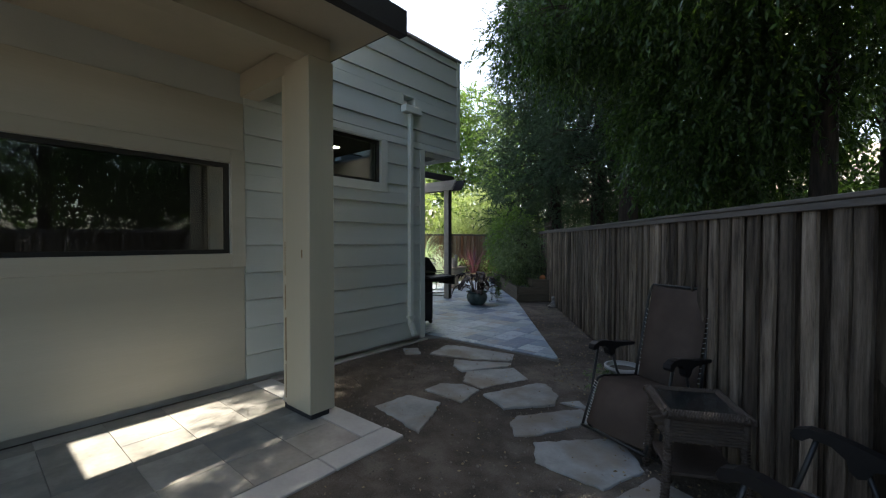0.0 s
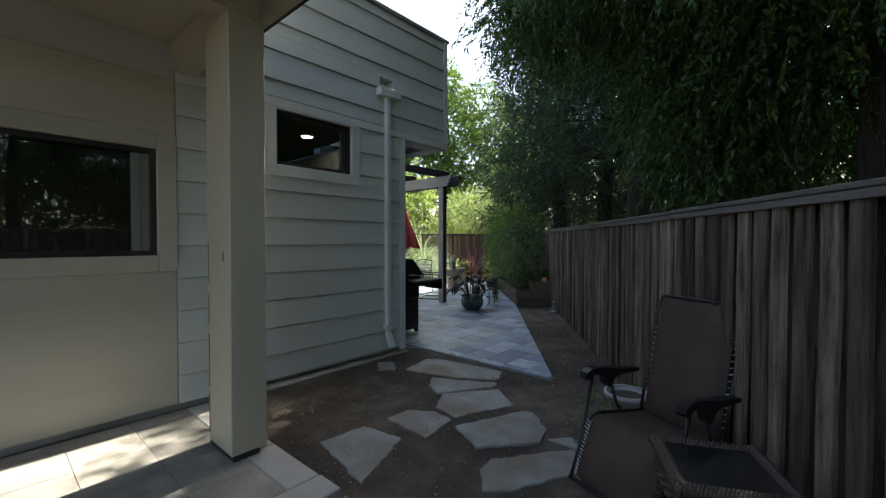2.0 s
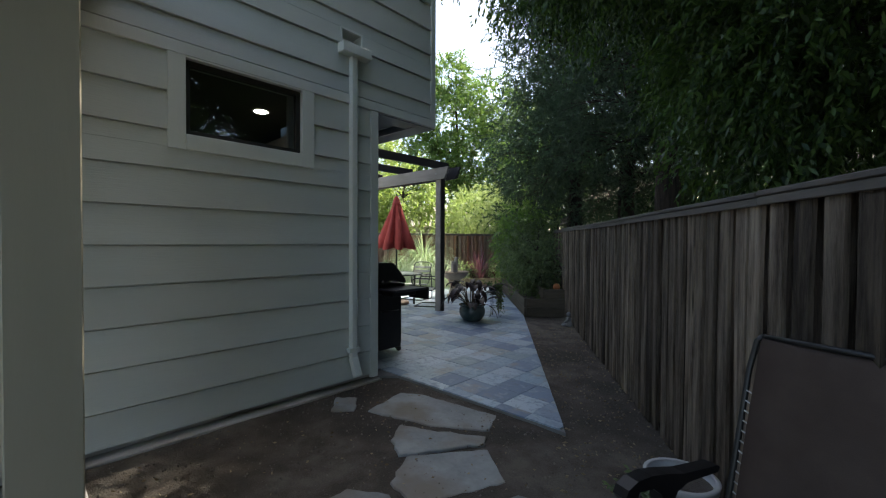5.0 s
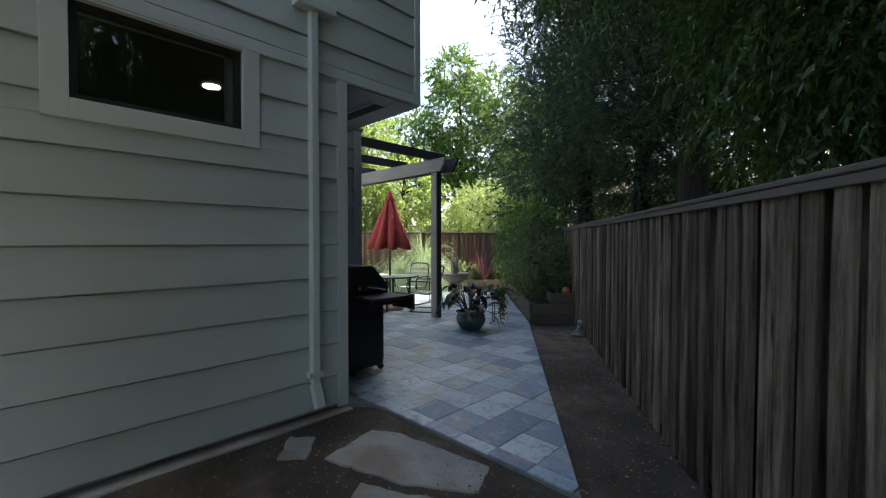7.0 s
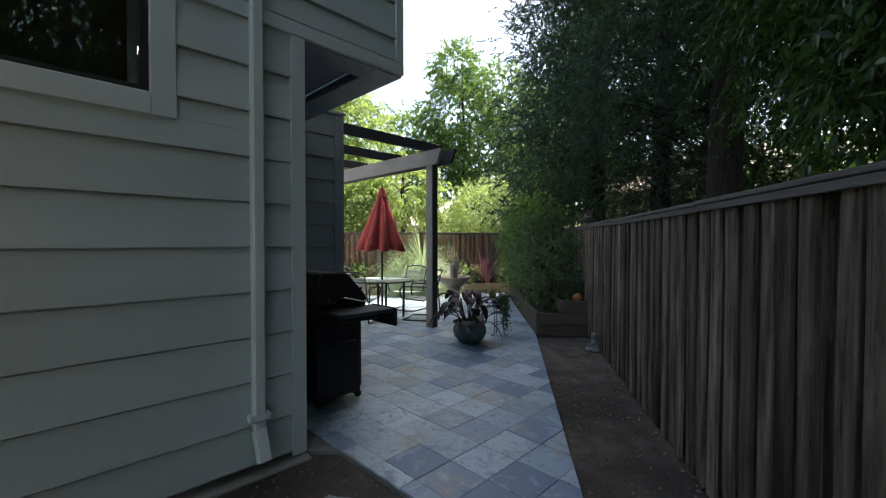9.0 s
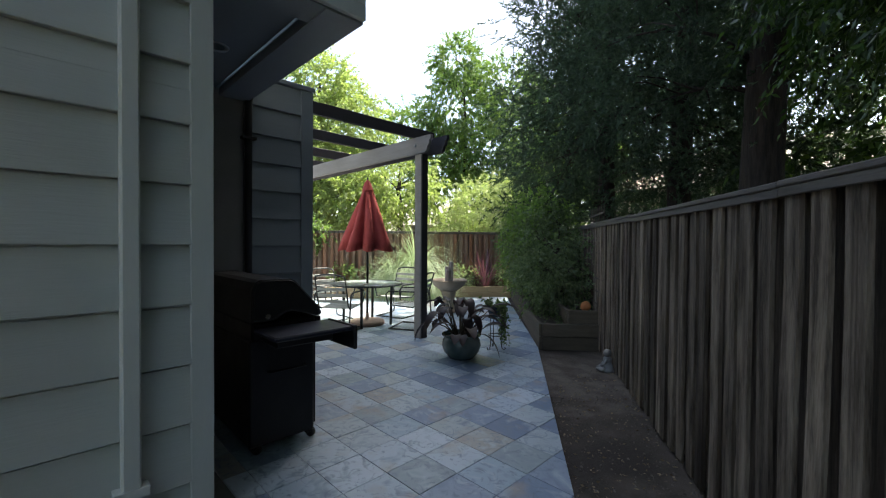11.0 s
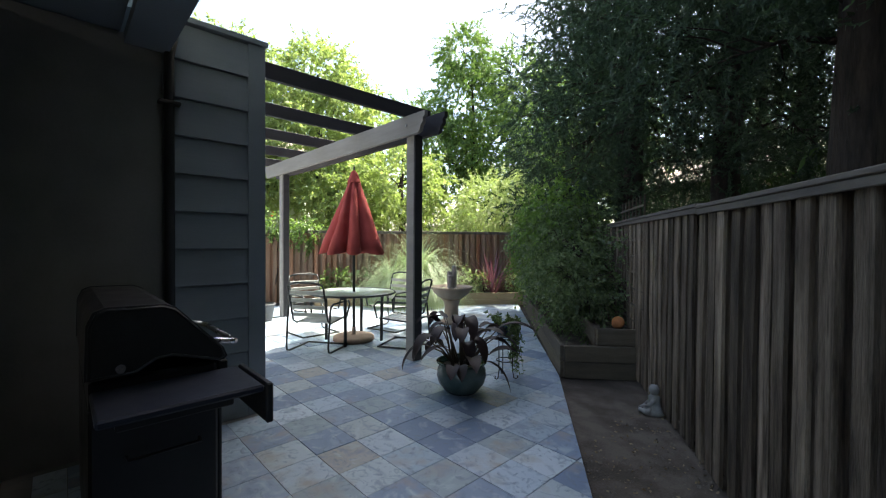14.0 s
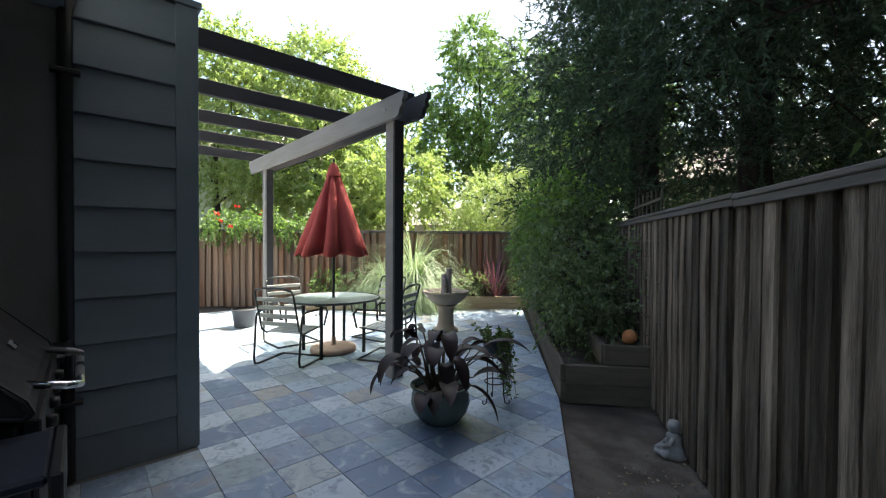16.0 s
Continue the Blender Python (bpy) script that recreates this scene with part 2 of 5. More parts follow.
BLACK = mat("black_enamel", (0.006, 0.006, 0.007), (0.012, 0.012, 0.013), 8, 0.42, bump=0.1, vary=0, spec=0.3)
STEEL = mat("steel", (0.5, 0.5, 0.5), (0.62, 0.62, 0.62), 10, 0.28, metal=1.0, bump=0.05, vary=0)
BLACKPIPE = mat("black_pipe", (0.012, 0.012, 0.012), (0.03, 0.028, 0.027), 8, 0.5, bump=0.2, vary=0)
FRAMEDARK = mat("dark_bronze_frame", (0.016, 0.015, 0.014), (0.03, 0.028, 0.026), 8, 0.4, bump=0.1, vary=0)
GALV = mat("dull_metal", (0.30, 0.30, 0.29), (0.4, 0.4, 0.39), 10, 0.5, metal=0.6, bump=0.1, vary=0)


def glass_mat(name, tint=(1, 1, 1), rough=0.0, ior=1.45):
    m, nt, bsdf = nodes_of(name)
    bsdf.inputs["Base Color"].default_value = (*tint, 1)
    bsdf.inputs["Roughness"].default_value = rough
    bsdf.inputs["Transmission Weight"].default_value = 1
    bsdf.inputs["IOR"].default_value = ior
    return m


GLASS = glass_mat("window_glass", (0.80, 0.84, 0.82), ior=1.75)
TABLEGLASS = glass_mat("frosted_table_glass", (0.75, 0.84, 0.78), 0.35)


# ---- mesh helpers ----
def add_box(bm, lo, hi, m=None, bevel=0.0):
    lo, hi = Vector(lo), Vector(hi)
    mm = Matrix.Translation((lo + hi) / 2) @ Matrix.Diagonal((*(hi - lo), 1))
    r = bmesh.ops.create_cube(bm, size=1, matrix=(m @ mm) if m else mm)
    if bevel:
        es = list({e for v in r["verts"] for e in v.link_edges})
        bmesh.ops.bevel(bm, geom=es, offset=bevel, segments=1, affect="EDGES", profile=0.6)
    return r


def box(lo, hi, m=None, bevel=0.0):
    bm = bmesh.new()
    add_box(bm, lo, hi, m, bevel)
    return bm


def add_tube(bm, pts, radii, sides=8, cap=True):
    """A tapered tube along a line of points."""
    pts = [Vector(p) for p in pts]
    if not hasattr(radii, "__len__"):
        radii = [radii] * len(pts)
    rings, ref = [], None
    for i, p in enumerate(pts):
        d = (pts[min(i + 1, len(pts) - 1)] - pts[max(i - 1, 0)]).normalized()
        if ref is None:
            ref = Vector((1, 0, 0)) if abs(d.x) < 0.8 else Vector((0, 1, 0))
        u = (ref - d * ref.dot(d)).normalized()
        ref = u
        w = d.cross(u)
        rings.append([bm.verts.new(p + radii[i] * (math.cos(a) * u + math.sin(a) * w))
                      for a in (2 * math.pi * k / sides for k in range(sides))])
    for a, b in zip(rings, rings[1:]):
        for k in range(sides):
            f = bm.faces.new((a[k], a[(k + 1) % sides], b[(k + 1) % sides], b[k]))
            f.smooth = True
    if cap:
        bm.faces.new(rings[0][::-1])
        bm.faces.new(rings[-1])
    return bm


def tube(pts, radii, sides=8):
    return add_tube(bmesh.new(), pts, radii, sides)


def lathe(profile, sides=32, m=None, bm=None):
    """A turned body from (radius, height) pairs."""
    bm = bm or bmesh.new()
    m = m or Matrix()
    rings = []
    for r, z in profile:
        if r < 1e-5:
            rings.append([bm.verts.new(m @ Vector((0, 0, z)))])
        else:
            rings.append([bm.verts.new(m @ Vector((r * math.cos(2 * math.pi * k / sides), r * math.sin(2 * math.pi * k / sides), z))) for k in range(sides)])
    for a, b in zip(rings, rings[1:]):
        for k in range(sides):
            q = [a[k % len(a)], a[(k + 1) % sides % len(a)], b[(k + 1) % sides % len(b)], b[k % len(b)]]
            q = list(dict.fromkeys(q))
            if len(q) > 2:
                bm.faces.new(q).smooth = True
    return bm


def prism(poly, z0, z1, m=None, bm=None, bevel=0.0):
    """A slab of a flat outline."""
    bm = bm or bmesh.new()
    m = m or Matrix()
    lo = [bm.verts.new(m @ Vector((x, y, z0))) for x, y in poly]
    hi = [bm.verts.new(m @ Vector((x, y, z1))) for x, y in poly]
    top = bm.faces.new(hi)
    bot = bm.faces.new(lo[::-1])
    k = len(poly)
    for i in range(k):
        bm.faces.new((lo[i], lo[(i + 1) % k], hi[(i + 1) % k], hi[i]))
    bmesh.ops.recalc_face_normals(bm, faces=bm.faces)
    if bevel:
        bmesh.ops.bevel(bm, geom=list(top.edges), offset=bevel, segments=1, affect="EDGES")
    return bm


def mesh_of(name, bm, material):
    me = bpy.data.meshes.new(name)
    bm.to_mesh(me)
    bm.free()
    me.materials.append(material)
    return me


def part(name, bm, material, parent, label="", kind=""):
    ob = new(name, mesh_of(name, bm, material))
    ob.parent = parent
    return tagged(ob, label, kind=kind)


def piece(name, me, parent, m):
    ob = new(name, me)
    ob.parent = parent
    ob.matrix_basis = m
    return ob


def thing(name, label, category, m=None, group="", kind=""):
    ob = new(name)
    ob.empty_display_size = 0.1
    if m:
        ob.matrix_basis = m
    return tagged(ob, label, category, group, kind)


def single(name, bm, material, label="", category="", m=None, group="", kind=""):
    ob = new(name, mesh_of(name, bm, material))
    if m:
        ob.matrix_basis = m
    return tagged(ob, label, category, group, kind)


def structure(name, bm, material, label, category):
    return single(name, bm, material, label, category, kind="structure")


# ---- ground ----
FX, FY = -0.568, 0.823                                  # the side fence runs this way
NX, NY = -0.823, -0.568                                 # and faces this way


def along_fence(k, off=0.0):
    return (-1.68 + FX * k + NX * off, 5.55 + FY * k + NY * off)


def ground_sheet():
    xs = sorted({-2000, -300, -60, -20, *np.arange(-15, 4.01, 0.1).round(3), 8, 20, 60, 300, 2000})
    ys = sorted({-2000, -300, -60, -20, -8, *np.arange(-1, 10.01, 0.1).round(3), 13, 18, 30, 60, 300, 2000})
    X, Y = np.meshgrid(xs, ys)
    Z = np.empty_like(X, dtype=float)
    for i in range(X.shape[0]):
        for j in range(X.shape[1]):
            x, y = X[i, j], Y[i, j]
            near = 1.0 if -15 < x < 4 and -1 < y < 10 else 0.0
            Z[i, j] = -0.007 + near * 0.011 * noise.noise((x * 1.7, y * 1.7, 0)) + near * 0.005 * noise.noise((x * 6, y * 6, 3))
    h, w = X.shape
    idx = np.arange(h * w).reshape(h, w)
    faces = np.stack([idx[:-1, :-1], idx[:-1, 1:], idx[1:, 1:], idx[1:, :-1]], -1).reshape(-1, 4)
    me = bpy.data.meshes.new("ground")
    me.from_pydata(np.stack([X, Y, Z], -1).reshape(-1, 3).tolist(), [], faces.tolist())
    me.materials.append(DIRT)
    me.polygons.foreach_set("use_smooth", [True] * len(me.polygons))
    return tagged(new("ground", me), "packed brown dirt ground with grit and dry leaves", "ground", kind="structure")


ground_sheet()

# ---- house: walls, openings, roof ----
WX, WALL_END = -4.27, 4.62                              # face of the side wall, and its corner
BAX = -6.36                                             # back wall of the grill alcove
SOF = 2.90                                              # underside of the overhang


def siding_boards(parent, x, y0, y1, z_lines, material, gaps=()):
    """Lapped boards on a wall facing +x: each is thick at its foot and thin at its head; gaps are openings (ya, yb, za, zb)."""
    for za, zb in zip(z_lines, z_lines[1:]):
        levels = sorted({za, zb, *[h for g in gaps for h in g[2:] if za + 0.015 < h < zb - 0.015]})
        thick = lambda z: 0.034 - 0.021 * (z - za) / (zb - za)
        cuts_of = {}
        for lo, hi in zip(levels, levels[1:]):
            cuts = [(y0, y1)]
            for ga, gb, gza, gzb in gaps:
                if hi > gza + 0.01 and lo < gzb - 0.01:
                    cuts = [c for a, b in cuts for c in ((a, min(b, ga)), (max(a, gb), b)) if c[1] - c[0] > 0.01]
            for a, b in cuts:
                cuts_of.setdefault((a, b), []).append((lo, hi))
        for (a, b), spans in cuts_of.items():
            lo, hi = spans[0][0], spans[-1][1]
            bm = bmesh.new()
            top = hi - 0.011 if hi == zb else hi
            pr = [(x, lo), (x + thick(lo) - 0.002, lo), (x + thick(lo), lo + 0.004), (x + thick(hi), top), (x, top)]
            r0 = [bm.verts.new((px, a, pz)) for px, pz in pr]
            r1 = [bm.verts.new((px, b, pz)) for px, pz in pr]
            for i in range(5):
                bm.faces.new((r0[i], r0[(i + 1) % 5], r1[(i + 1) % 5], r1[i]))
            bm.faces.new(r0[::-1])
            bm.faces.new(r1)
            bmesh.ops.recalc_face_normals(bm, faces=bm.faces)
            part("siding_board", bm, material, parent)


def wall_with_holes(lo, hi, holes):
    """A wall slab between two corners (thin along x) with openings (ya, yb, za, zb), built from the blocks around them."""
    bm = bmesh.new()
    ys = sorted({lo[1], hi[1], *[h for ho in holes for h in ho[:2]]})
    for a, b in zip(ys, ys[1:]):
        col = sorted([(h[2], h[3]) for h in holes if h[0] <= a and h[1] >= b])
        z = lo[2]
        for za, zb in col + [(hi[2], hi[2])]:
            if za > z:
                add_box(bm, (lo[0], a, z), (hi[0], b, za))
            z = zb
    return bm


WIN1 = (-1.3, 1.76, 1.38, 2.28)                         # porch window
WIN2 = (2.80, 3.74, 2.30, 2.875)                         # high window
SCUP = (4.17, 4.40, 3.47, 3.62)
wall = structure("wall_house_side", wall_with_holes((WX - 0.2, -5, 0.08), (WX, WALL_END, SOF), [WIN1, WIN2]), SIDING, "grey-green painted lap-siding house wall", "wall")
structure("foundation", box((WX - 0.22, -5, -0.3), (WX - 0.07, WALL_END - 0.01, 0.08)), CONCRETE, "low concrete footing under the house wall", "foundation")
structure("footing_strip", box((WX - 0.068, 2.18, -0.1), (WX + 0.09, 4.63, 0.012), bevel=0.008), CONCRETE, "narrow concrete strip along the foot of the wall", "kerb")
lines = [0.072] + [0.323 + 0.2845 * k for k in range(9)] + [2.9]
WIN_GAPS = [(WIN2[0] - 0.11, WIN2[1] + 0.11, WIN2[2] - 0.11, 3)]
for lo, hi in (((WX, -5, 0.072), (WX + 0.018, 1.895, WIN1[2] - 0.14)), ((WX, -5, WIN1[3] + 0.14), (WX + 0.018, 1.895, 2.9)), ((WX, -5, WIN1[2] - 0.138), (WX + 0.018, WIN1[0] - 0.142, WIN1[3] + 0.138))):
    part("smooth_panel", box(lo, hi, bevel=0.003), BOUNCEWALL, wall, "smooth panel under the porch roof, warm bounce light put into its cream")
siding_boards(wall, WX, 1.9, 4.53, lines, SIDING, WIN_GAPS)
upper = structure("wall_house_upper", wall_with_holes((WX - 0.2, 1.9, SOF), (WX, 5.5, 4.5), [SCUP]), SIDING, "upper lap-siding wall, grey-green paint", "wall")
siding_boards(upper, WX, 1.9, 5.42, [2.99, 3.17] + [3.47 + 0.3 * k for k in range(4)] + [4.5], SIDING, [(SCUP[0] - 0.01, SCUP[1] + 0.01, SCUP[2] - 0.01, SCUP[3] + 0.01)])
part("band_board", box((WX + 0.001, 1.9, 2.892), (WX + 0.036, 5.5, 2.985), bevel=0.004), TRIM, wall)
part("corner_board", box((WX + 0.001, WALL_END - 0.1, 0.03), (WX + 0.034, WALL_END, 2.89), bevel=0.004), TRIM, wall)
part("corner_board", box((WX + 0.001, 5.42, 2.987), (WX + 0.034, 5.5, 4.5), bevel=0.004), TRIM, upper)
structure("wall_house_end", box((-9, WALL_END - 0.2, 0.0), (WX - 0.201, WALL_END, SOF)), RECESS_END, "end wall of the alcove, its shade put into the grey", "wall")
structure("wall_house_upper_end", box((-12, 5.3, SOF), (WX - 0.201, 5.5, 4.5)), SIDING, "upper end wall of the house", "wall")
structure("roof", box((-12.1, 1.7, 4.5), (WX + 0.05, 5.53, 4.545), bevel=0.008), mat("roof_edge_metal", (0.20, 0.19, 0.185), (0.28, 0.27, 0.26), 6, 0.5, bump=0.1, vary=0), "flat roof with a thin grey metal edge", "roof")
sof = bmesh.new()
add_box(sof, (-9, WALL_END, SOF + 0.06), (WX - 0.25, 5.22, SOF + 0.1))
add_box(sof, (-9, 5.24, SOF - 0.02), (WX, 5.5, SOF + 0.06))
add_box(sof, (WX - 0.24, WALL_END + 0.001, SOF - 0.015), (WX - 0.001, 5.24, SOF + 0.06))
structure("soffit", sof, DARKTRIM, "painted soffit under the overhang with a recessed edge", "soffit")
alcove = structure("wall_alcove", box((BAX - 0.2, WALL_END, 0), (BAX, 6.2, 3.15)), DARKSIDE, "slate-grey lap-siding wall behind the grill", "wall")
# shade of the grill recess is put into this panel colour
RECESS = mat("recess_shade_paint", (0.21, 0.206, 0.197), (0.28, 0.273, 0.26), 4, 0.75, bump=0.3, fine=50, vary=0, spec=0.2)
part("recess_panel", box((BAX + 0.001, WALL_END, 0.02), (BAX + 0.02, 5.46, 2.95)), RECESS, alcove, "smooth brown-grey panel behind the grill, recess shade put into its colour")
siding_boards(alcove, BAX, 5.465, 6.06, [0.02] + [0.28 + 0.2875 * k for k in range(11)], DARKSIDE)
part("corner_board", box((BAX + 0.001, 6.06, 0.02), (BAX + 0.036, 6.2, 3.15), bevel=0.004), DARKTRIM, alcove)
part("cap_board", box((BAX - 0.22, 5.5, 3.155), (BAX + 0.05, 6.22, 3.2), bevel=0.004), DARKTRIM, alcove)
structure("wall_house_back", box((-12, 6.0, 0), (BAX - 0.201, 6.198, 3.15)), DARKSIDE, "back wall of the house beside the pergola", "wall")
structure("roof_back", box((-12, 4.5, 3.16), (BAX - 0.23, 6.2, 3.24)), BITUMEN, "low flat roof beside the pergola", "roof")
structure("wall_house_far_side", box((-12.2, -5, 0), (-12.001, 6.2, 4.5)), SIDING, "far side wall closing the house", "wall")
structure("wall_house_rear_end", box((-12, -5.2, 0), (WX, -5.001, 3.4)), SIDING, "rear wall closing the house", "wall")
structure("house_floor", box((-12, -5, -0.1), (WX - 0.22, 4.6, 0.05)), mat("room_floor", (0.1, 0.07, 0.05), (0.15, 0.1, 0.07), vary=0), "dark wooden floor inside the house", "floor")
# near-black: the unlit room's darkness is put into the paint
ROOM = mat("unlit_room_paint", (0.06, 0.055, 0.05), (0.09, 0.085, 0.08), vary=0)
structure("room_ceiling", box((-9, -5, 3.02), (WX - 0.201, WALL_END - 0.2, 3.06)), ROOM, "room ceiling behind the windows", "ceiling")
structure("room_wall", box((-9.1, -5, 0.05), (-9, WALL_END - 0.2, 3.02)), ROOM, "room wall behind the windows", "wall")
structure("roof_main", box((-12.1, -5.2, 3.3), (WX, 1.9, 3.42)), BITUMEN, "low main roof over the house", "roof")
structure("wall_house_gable", box((WX - 0.2, -5, SOF), (WX, 1.899, 3.3)), SIDING, "siding above the porch window", "wall")


def window(name, w, trim_w, trim_mat, label, mull=0.0):
    ya, yb, za, zb = w
    win = thing(name, label, "window", kind="structure")
    fr = bmesh.new()
    x0, x1, t = WX - 0.06, WX - 0.01, 0.04
    add_box(fr, (x0, ya, za), (x1, ya + t, zb))
    add_box(fr, (x0, yb - t, za), (x1, yb, zb))
    add_box(fr, (x0, ya + t, za), (x1, yb - t, za + t))
    add_box(fr, (x0, ya + t, zb - t), (x1, yb - t, zb))
    part("window_frame", fr, FRAMEDARK, win)
    pane = part("pane", box((WX - 0.04, ya + t, za + t), (WX - 0.034, yb - t, zb - t)), GLASS, win)
    pane.visible_shadow = False
    if mull:
        inn = bmesh.new()
        add_box(inn, (WX - 0.12, yb - mull, za + t), (WX - 0.07, yb - t, zb - t))
        part("inner_reveal", inn, GALV, win, "pale inner jamb")
    o, g = trim_w, WX + 0.002
    top = zb + o if name == "window_1" else 2.89
    part("casing", box((g, ya - o, za - o), (g + 0.036, ya, top), bevel=0.004), trim_mat, win)
    part("casing", box((g, yb, za - o), (g + 0.036, yb + o, top), bevel=0.004), trim_mat, win)
    part("casing", box((g, ya, zb), (g + 0.034, yb, top), bevel=0.004), trim_mat, win)
    part("window_sill", box((g, ya, za - o), (g + 0.04, yb, za), bevel=0.004), trim_mat, win)
    return win


window("window_1", WIN1, 0.14, BOUNCEWALL, "wide dark-framed porch window with painted casing", 0.16)
window("window_2", WIN2, 0.12, TRIM, "high dark-framed window with painted casing", 0.08)

# ---- porch ----
structure("porch_slab", prism([(-4.26, -5), (-2.23, -5), (-2.23, 2.19), (-4.26, 2.16)], -0.2, 0.0), GROUT, "porch slab edged in pale stone", "floor")
pillar = thing("porch_post", "boxed porch post in bounce-warmed cream with chipped paint and dark foot", "post")
part("shaft", box((-3.36, 1.85, 0.06), (-2.98, 2.09, 3.02), bevel=0.006), CREAM, pillar)
part("trim_strip", box((-3.44, 1.87, 0.06), (-3.362, 2.04, 2.98), bevel=0.004), CREAM, pillar)
WORN = mat("worn_brown_wood", (0.16, 0.10, 0.05), (0.26, 0.17, 0.09), 14, 0.85, bump=0.6, vary=0, contrast=2.0)
for z0, z1, w in ((0.12, 0.42, 0.009), (0.45, 0.83, 0.014), (0.9, 1.12, 0.007), (1.2, 1.5, 0.005)):
    part("split_seam", box((-3.364, 1.8455, z0), (-3.364 + w, 1.8505, z1), bevel=0.0015), WORN, pillar, "brown split where the paint has worn off")
part("scar", box((-3.10, 1.8465, 1.36), (-3.085, 1.8503, 1.43), bevel=0.001), WORN, pillar, "small brown scar in the paint")
part("foot", box((-3.42, 1.87, 0.001), (-3.0, 2.045, 0.06)), BITUMEN, pillar)
pr = bmesh.new()
add_box(pr, (-3.16, -4.5, 3.02), (-2.98, 2.06, 3.20))
structure("porch_beam", pr, CREAM, "beam on the porch post, painted a bounce-warmed cream", "beam")
structure("porch_cross_beam", box((WX + 0.03, 1.86, 2.96), (-3.17, 2.05, 3.19)), CREAM, "short bounce-warmed cream beam between post and house", "beam")
pc = box((WX, -4.8, 3.205), (-2.45, 2.3, 3.3))
structure("porch_ceiling", pc, CREAM, "porch ceiling painted a bounce-warmed cream", "ceiling")
gt = bmesh.new()
add_box(gt, (-2.448, -4.8, 3.16), (-2.36, 2.36, 3.36))
add_box(gt, (WX + 0.03, 2.302, 3.24), (-2.45, 2.36, 3.36))
structure("porch_gutter", gt, BITUMEN, "dark gutter along the porch eave", "gutter")

# ---- pergola ----
pergola = thing("pergola", "grey weathered wooden pergola with dark rafters", "pergola")
BZ = 2.80
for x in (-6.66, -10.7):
    # dark core plus added pale board: the post's shaded side and lighter front
    post = part("post", box((x - 0.07, 8.085, 0.03), (x + 0.07, 8.2, BZ + 0.02), bevel=0.004), RAFTER, pergola, "post core, the shade of its side put into the colour")
    part("face_board", box((x - 0.072, 8.058, 0.03), (x + 0.072, 8.083, BZ), bevel=0.004), PERGOLA, post, "added pale grey board for the post's lighter front")


def scroll_beam(x0, x1, y0, y1, z0, z1):
    h = z1 - z0
    end = [(0, z1), (0, z1 - 0.06), (-0.035, z1 - 0.08), (-0.03, z1 - 0.13), (-0.07, z1 - 0.16), (-0.09, z0 + 0.02), (-0.13, z0)]
    poly = [(x1 + a, b) for a, b in end] + [(x0 - a, b) for a, b in end[::-1]]
    m = Matrix(((1, 0, 0, 0), (0, 0, 1, 0), (0, 1, 0, 0), (0, 0, 0, 1)))
    return prism(poly, y0, y1, m)


part("beam", scroll_beam(-11.4, -6.33, 8.005, 8.055, BZ, BZ + 0.24), PERGOLA, pergola)
# rear beam coloured dark to carry the shade on its end
part("beam", scroll_beam(-11.4, -6.2, 8.205, 8.255, BZ, BZ + 0.24), RAFTER, pergola, "rear beam with scroll-cut end, shade put into its dark colour")
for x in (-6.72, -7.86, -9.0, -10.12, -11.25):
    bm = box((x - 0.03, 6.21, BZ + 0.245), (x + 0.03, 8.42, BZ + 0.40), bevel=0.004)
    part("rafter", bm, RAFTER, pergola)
for y in (8.0, 8.26):
    part("bolt", lathe([(0, 0.012), (0.014, 0.01), (0.018, 0), (0, 0)], 10, pose(-6.66, y + (0.001 if y > 8.1 else -0.001), BZ + 0.12, 90 if y < 8.1 else -90)), GALV, pergola)

# ---- fences ----
def fence_board(h, w, t=0.018):
    """Single boards with their own slight bow and worn top."""
    out = []
    for i in range(5):
        rng = random.Random(40 + i)
        bm = bmesh.new()
        n = 4
        rows = []
        for k in range(n + 1):
            z = h * k / n
            dx, dy = rng.uniform(-0.003, 0.003), rng.uniform(-0.004, 0.004)
            ww = w / 2 * (1 - rng.uniform(0, 0.04))
            rows.append([bm.verts.new((sx * ww + dx, sy * t / 2 + dy, z)) for sx, sy in ((-1, -1), (1, -1), (1, 1), (-1, 1))])
        for a, b in zip(rows, rows[1:]):
            for j in range(4):
                bm.faces.new((a[j], a[(j + 1) % 4], b[(j + 1) % 4], b[j]))
        bm.faces.new(rows[0][::-1])
        bm.faces.new(rows[-1])
        out.append(bm)
    return out


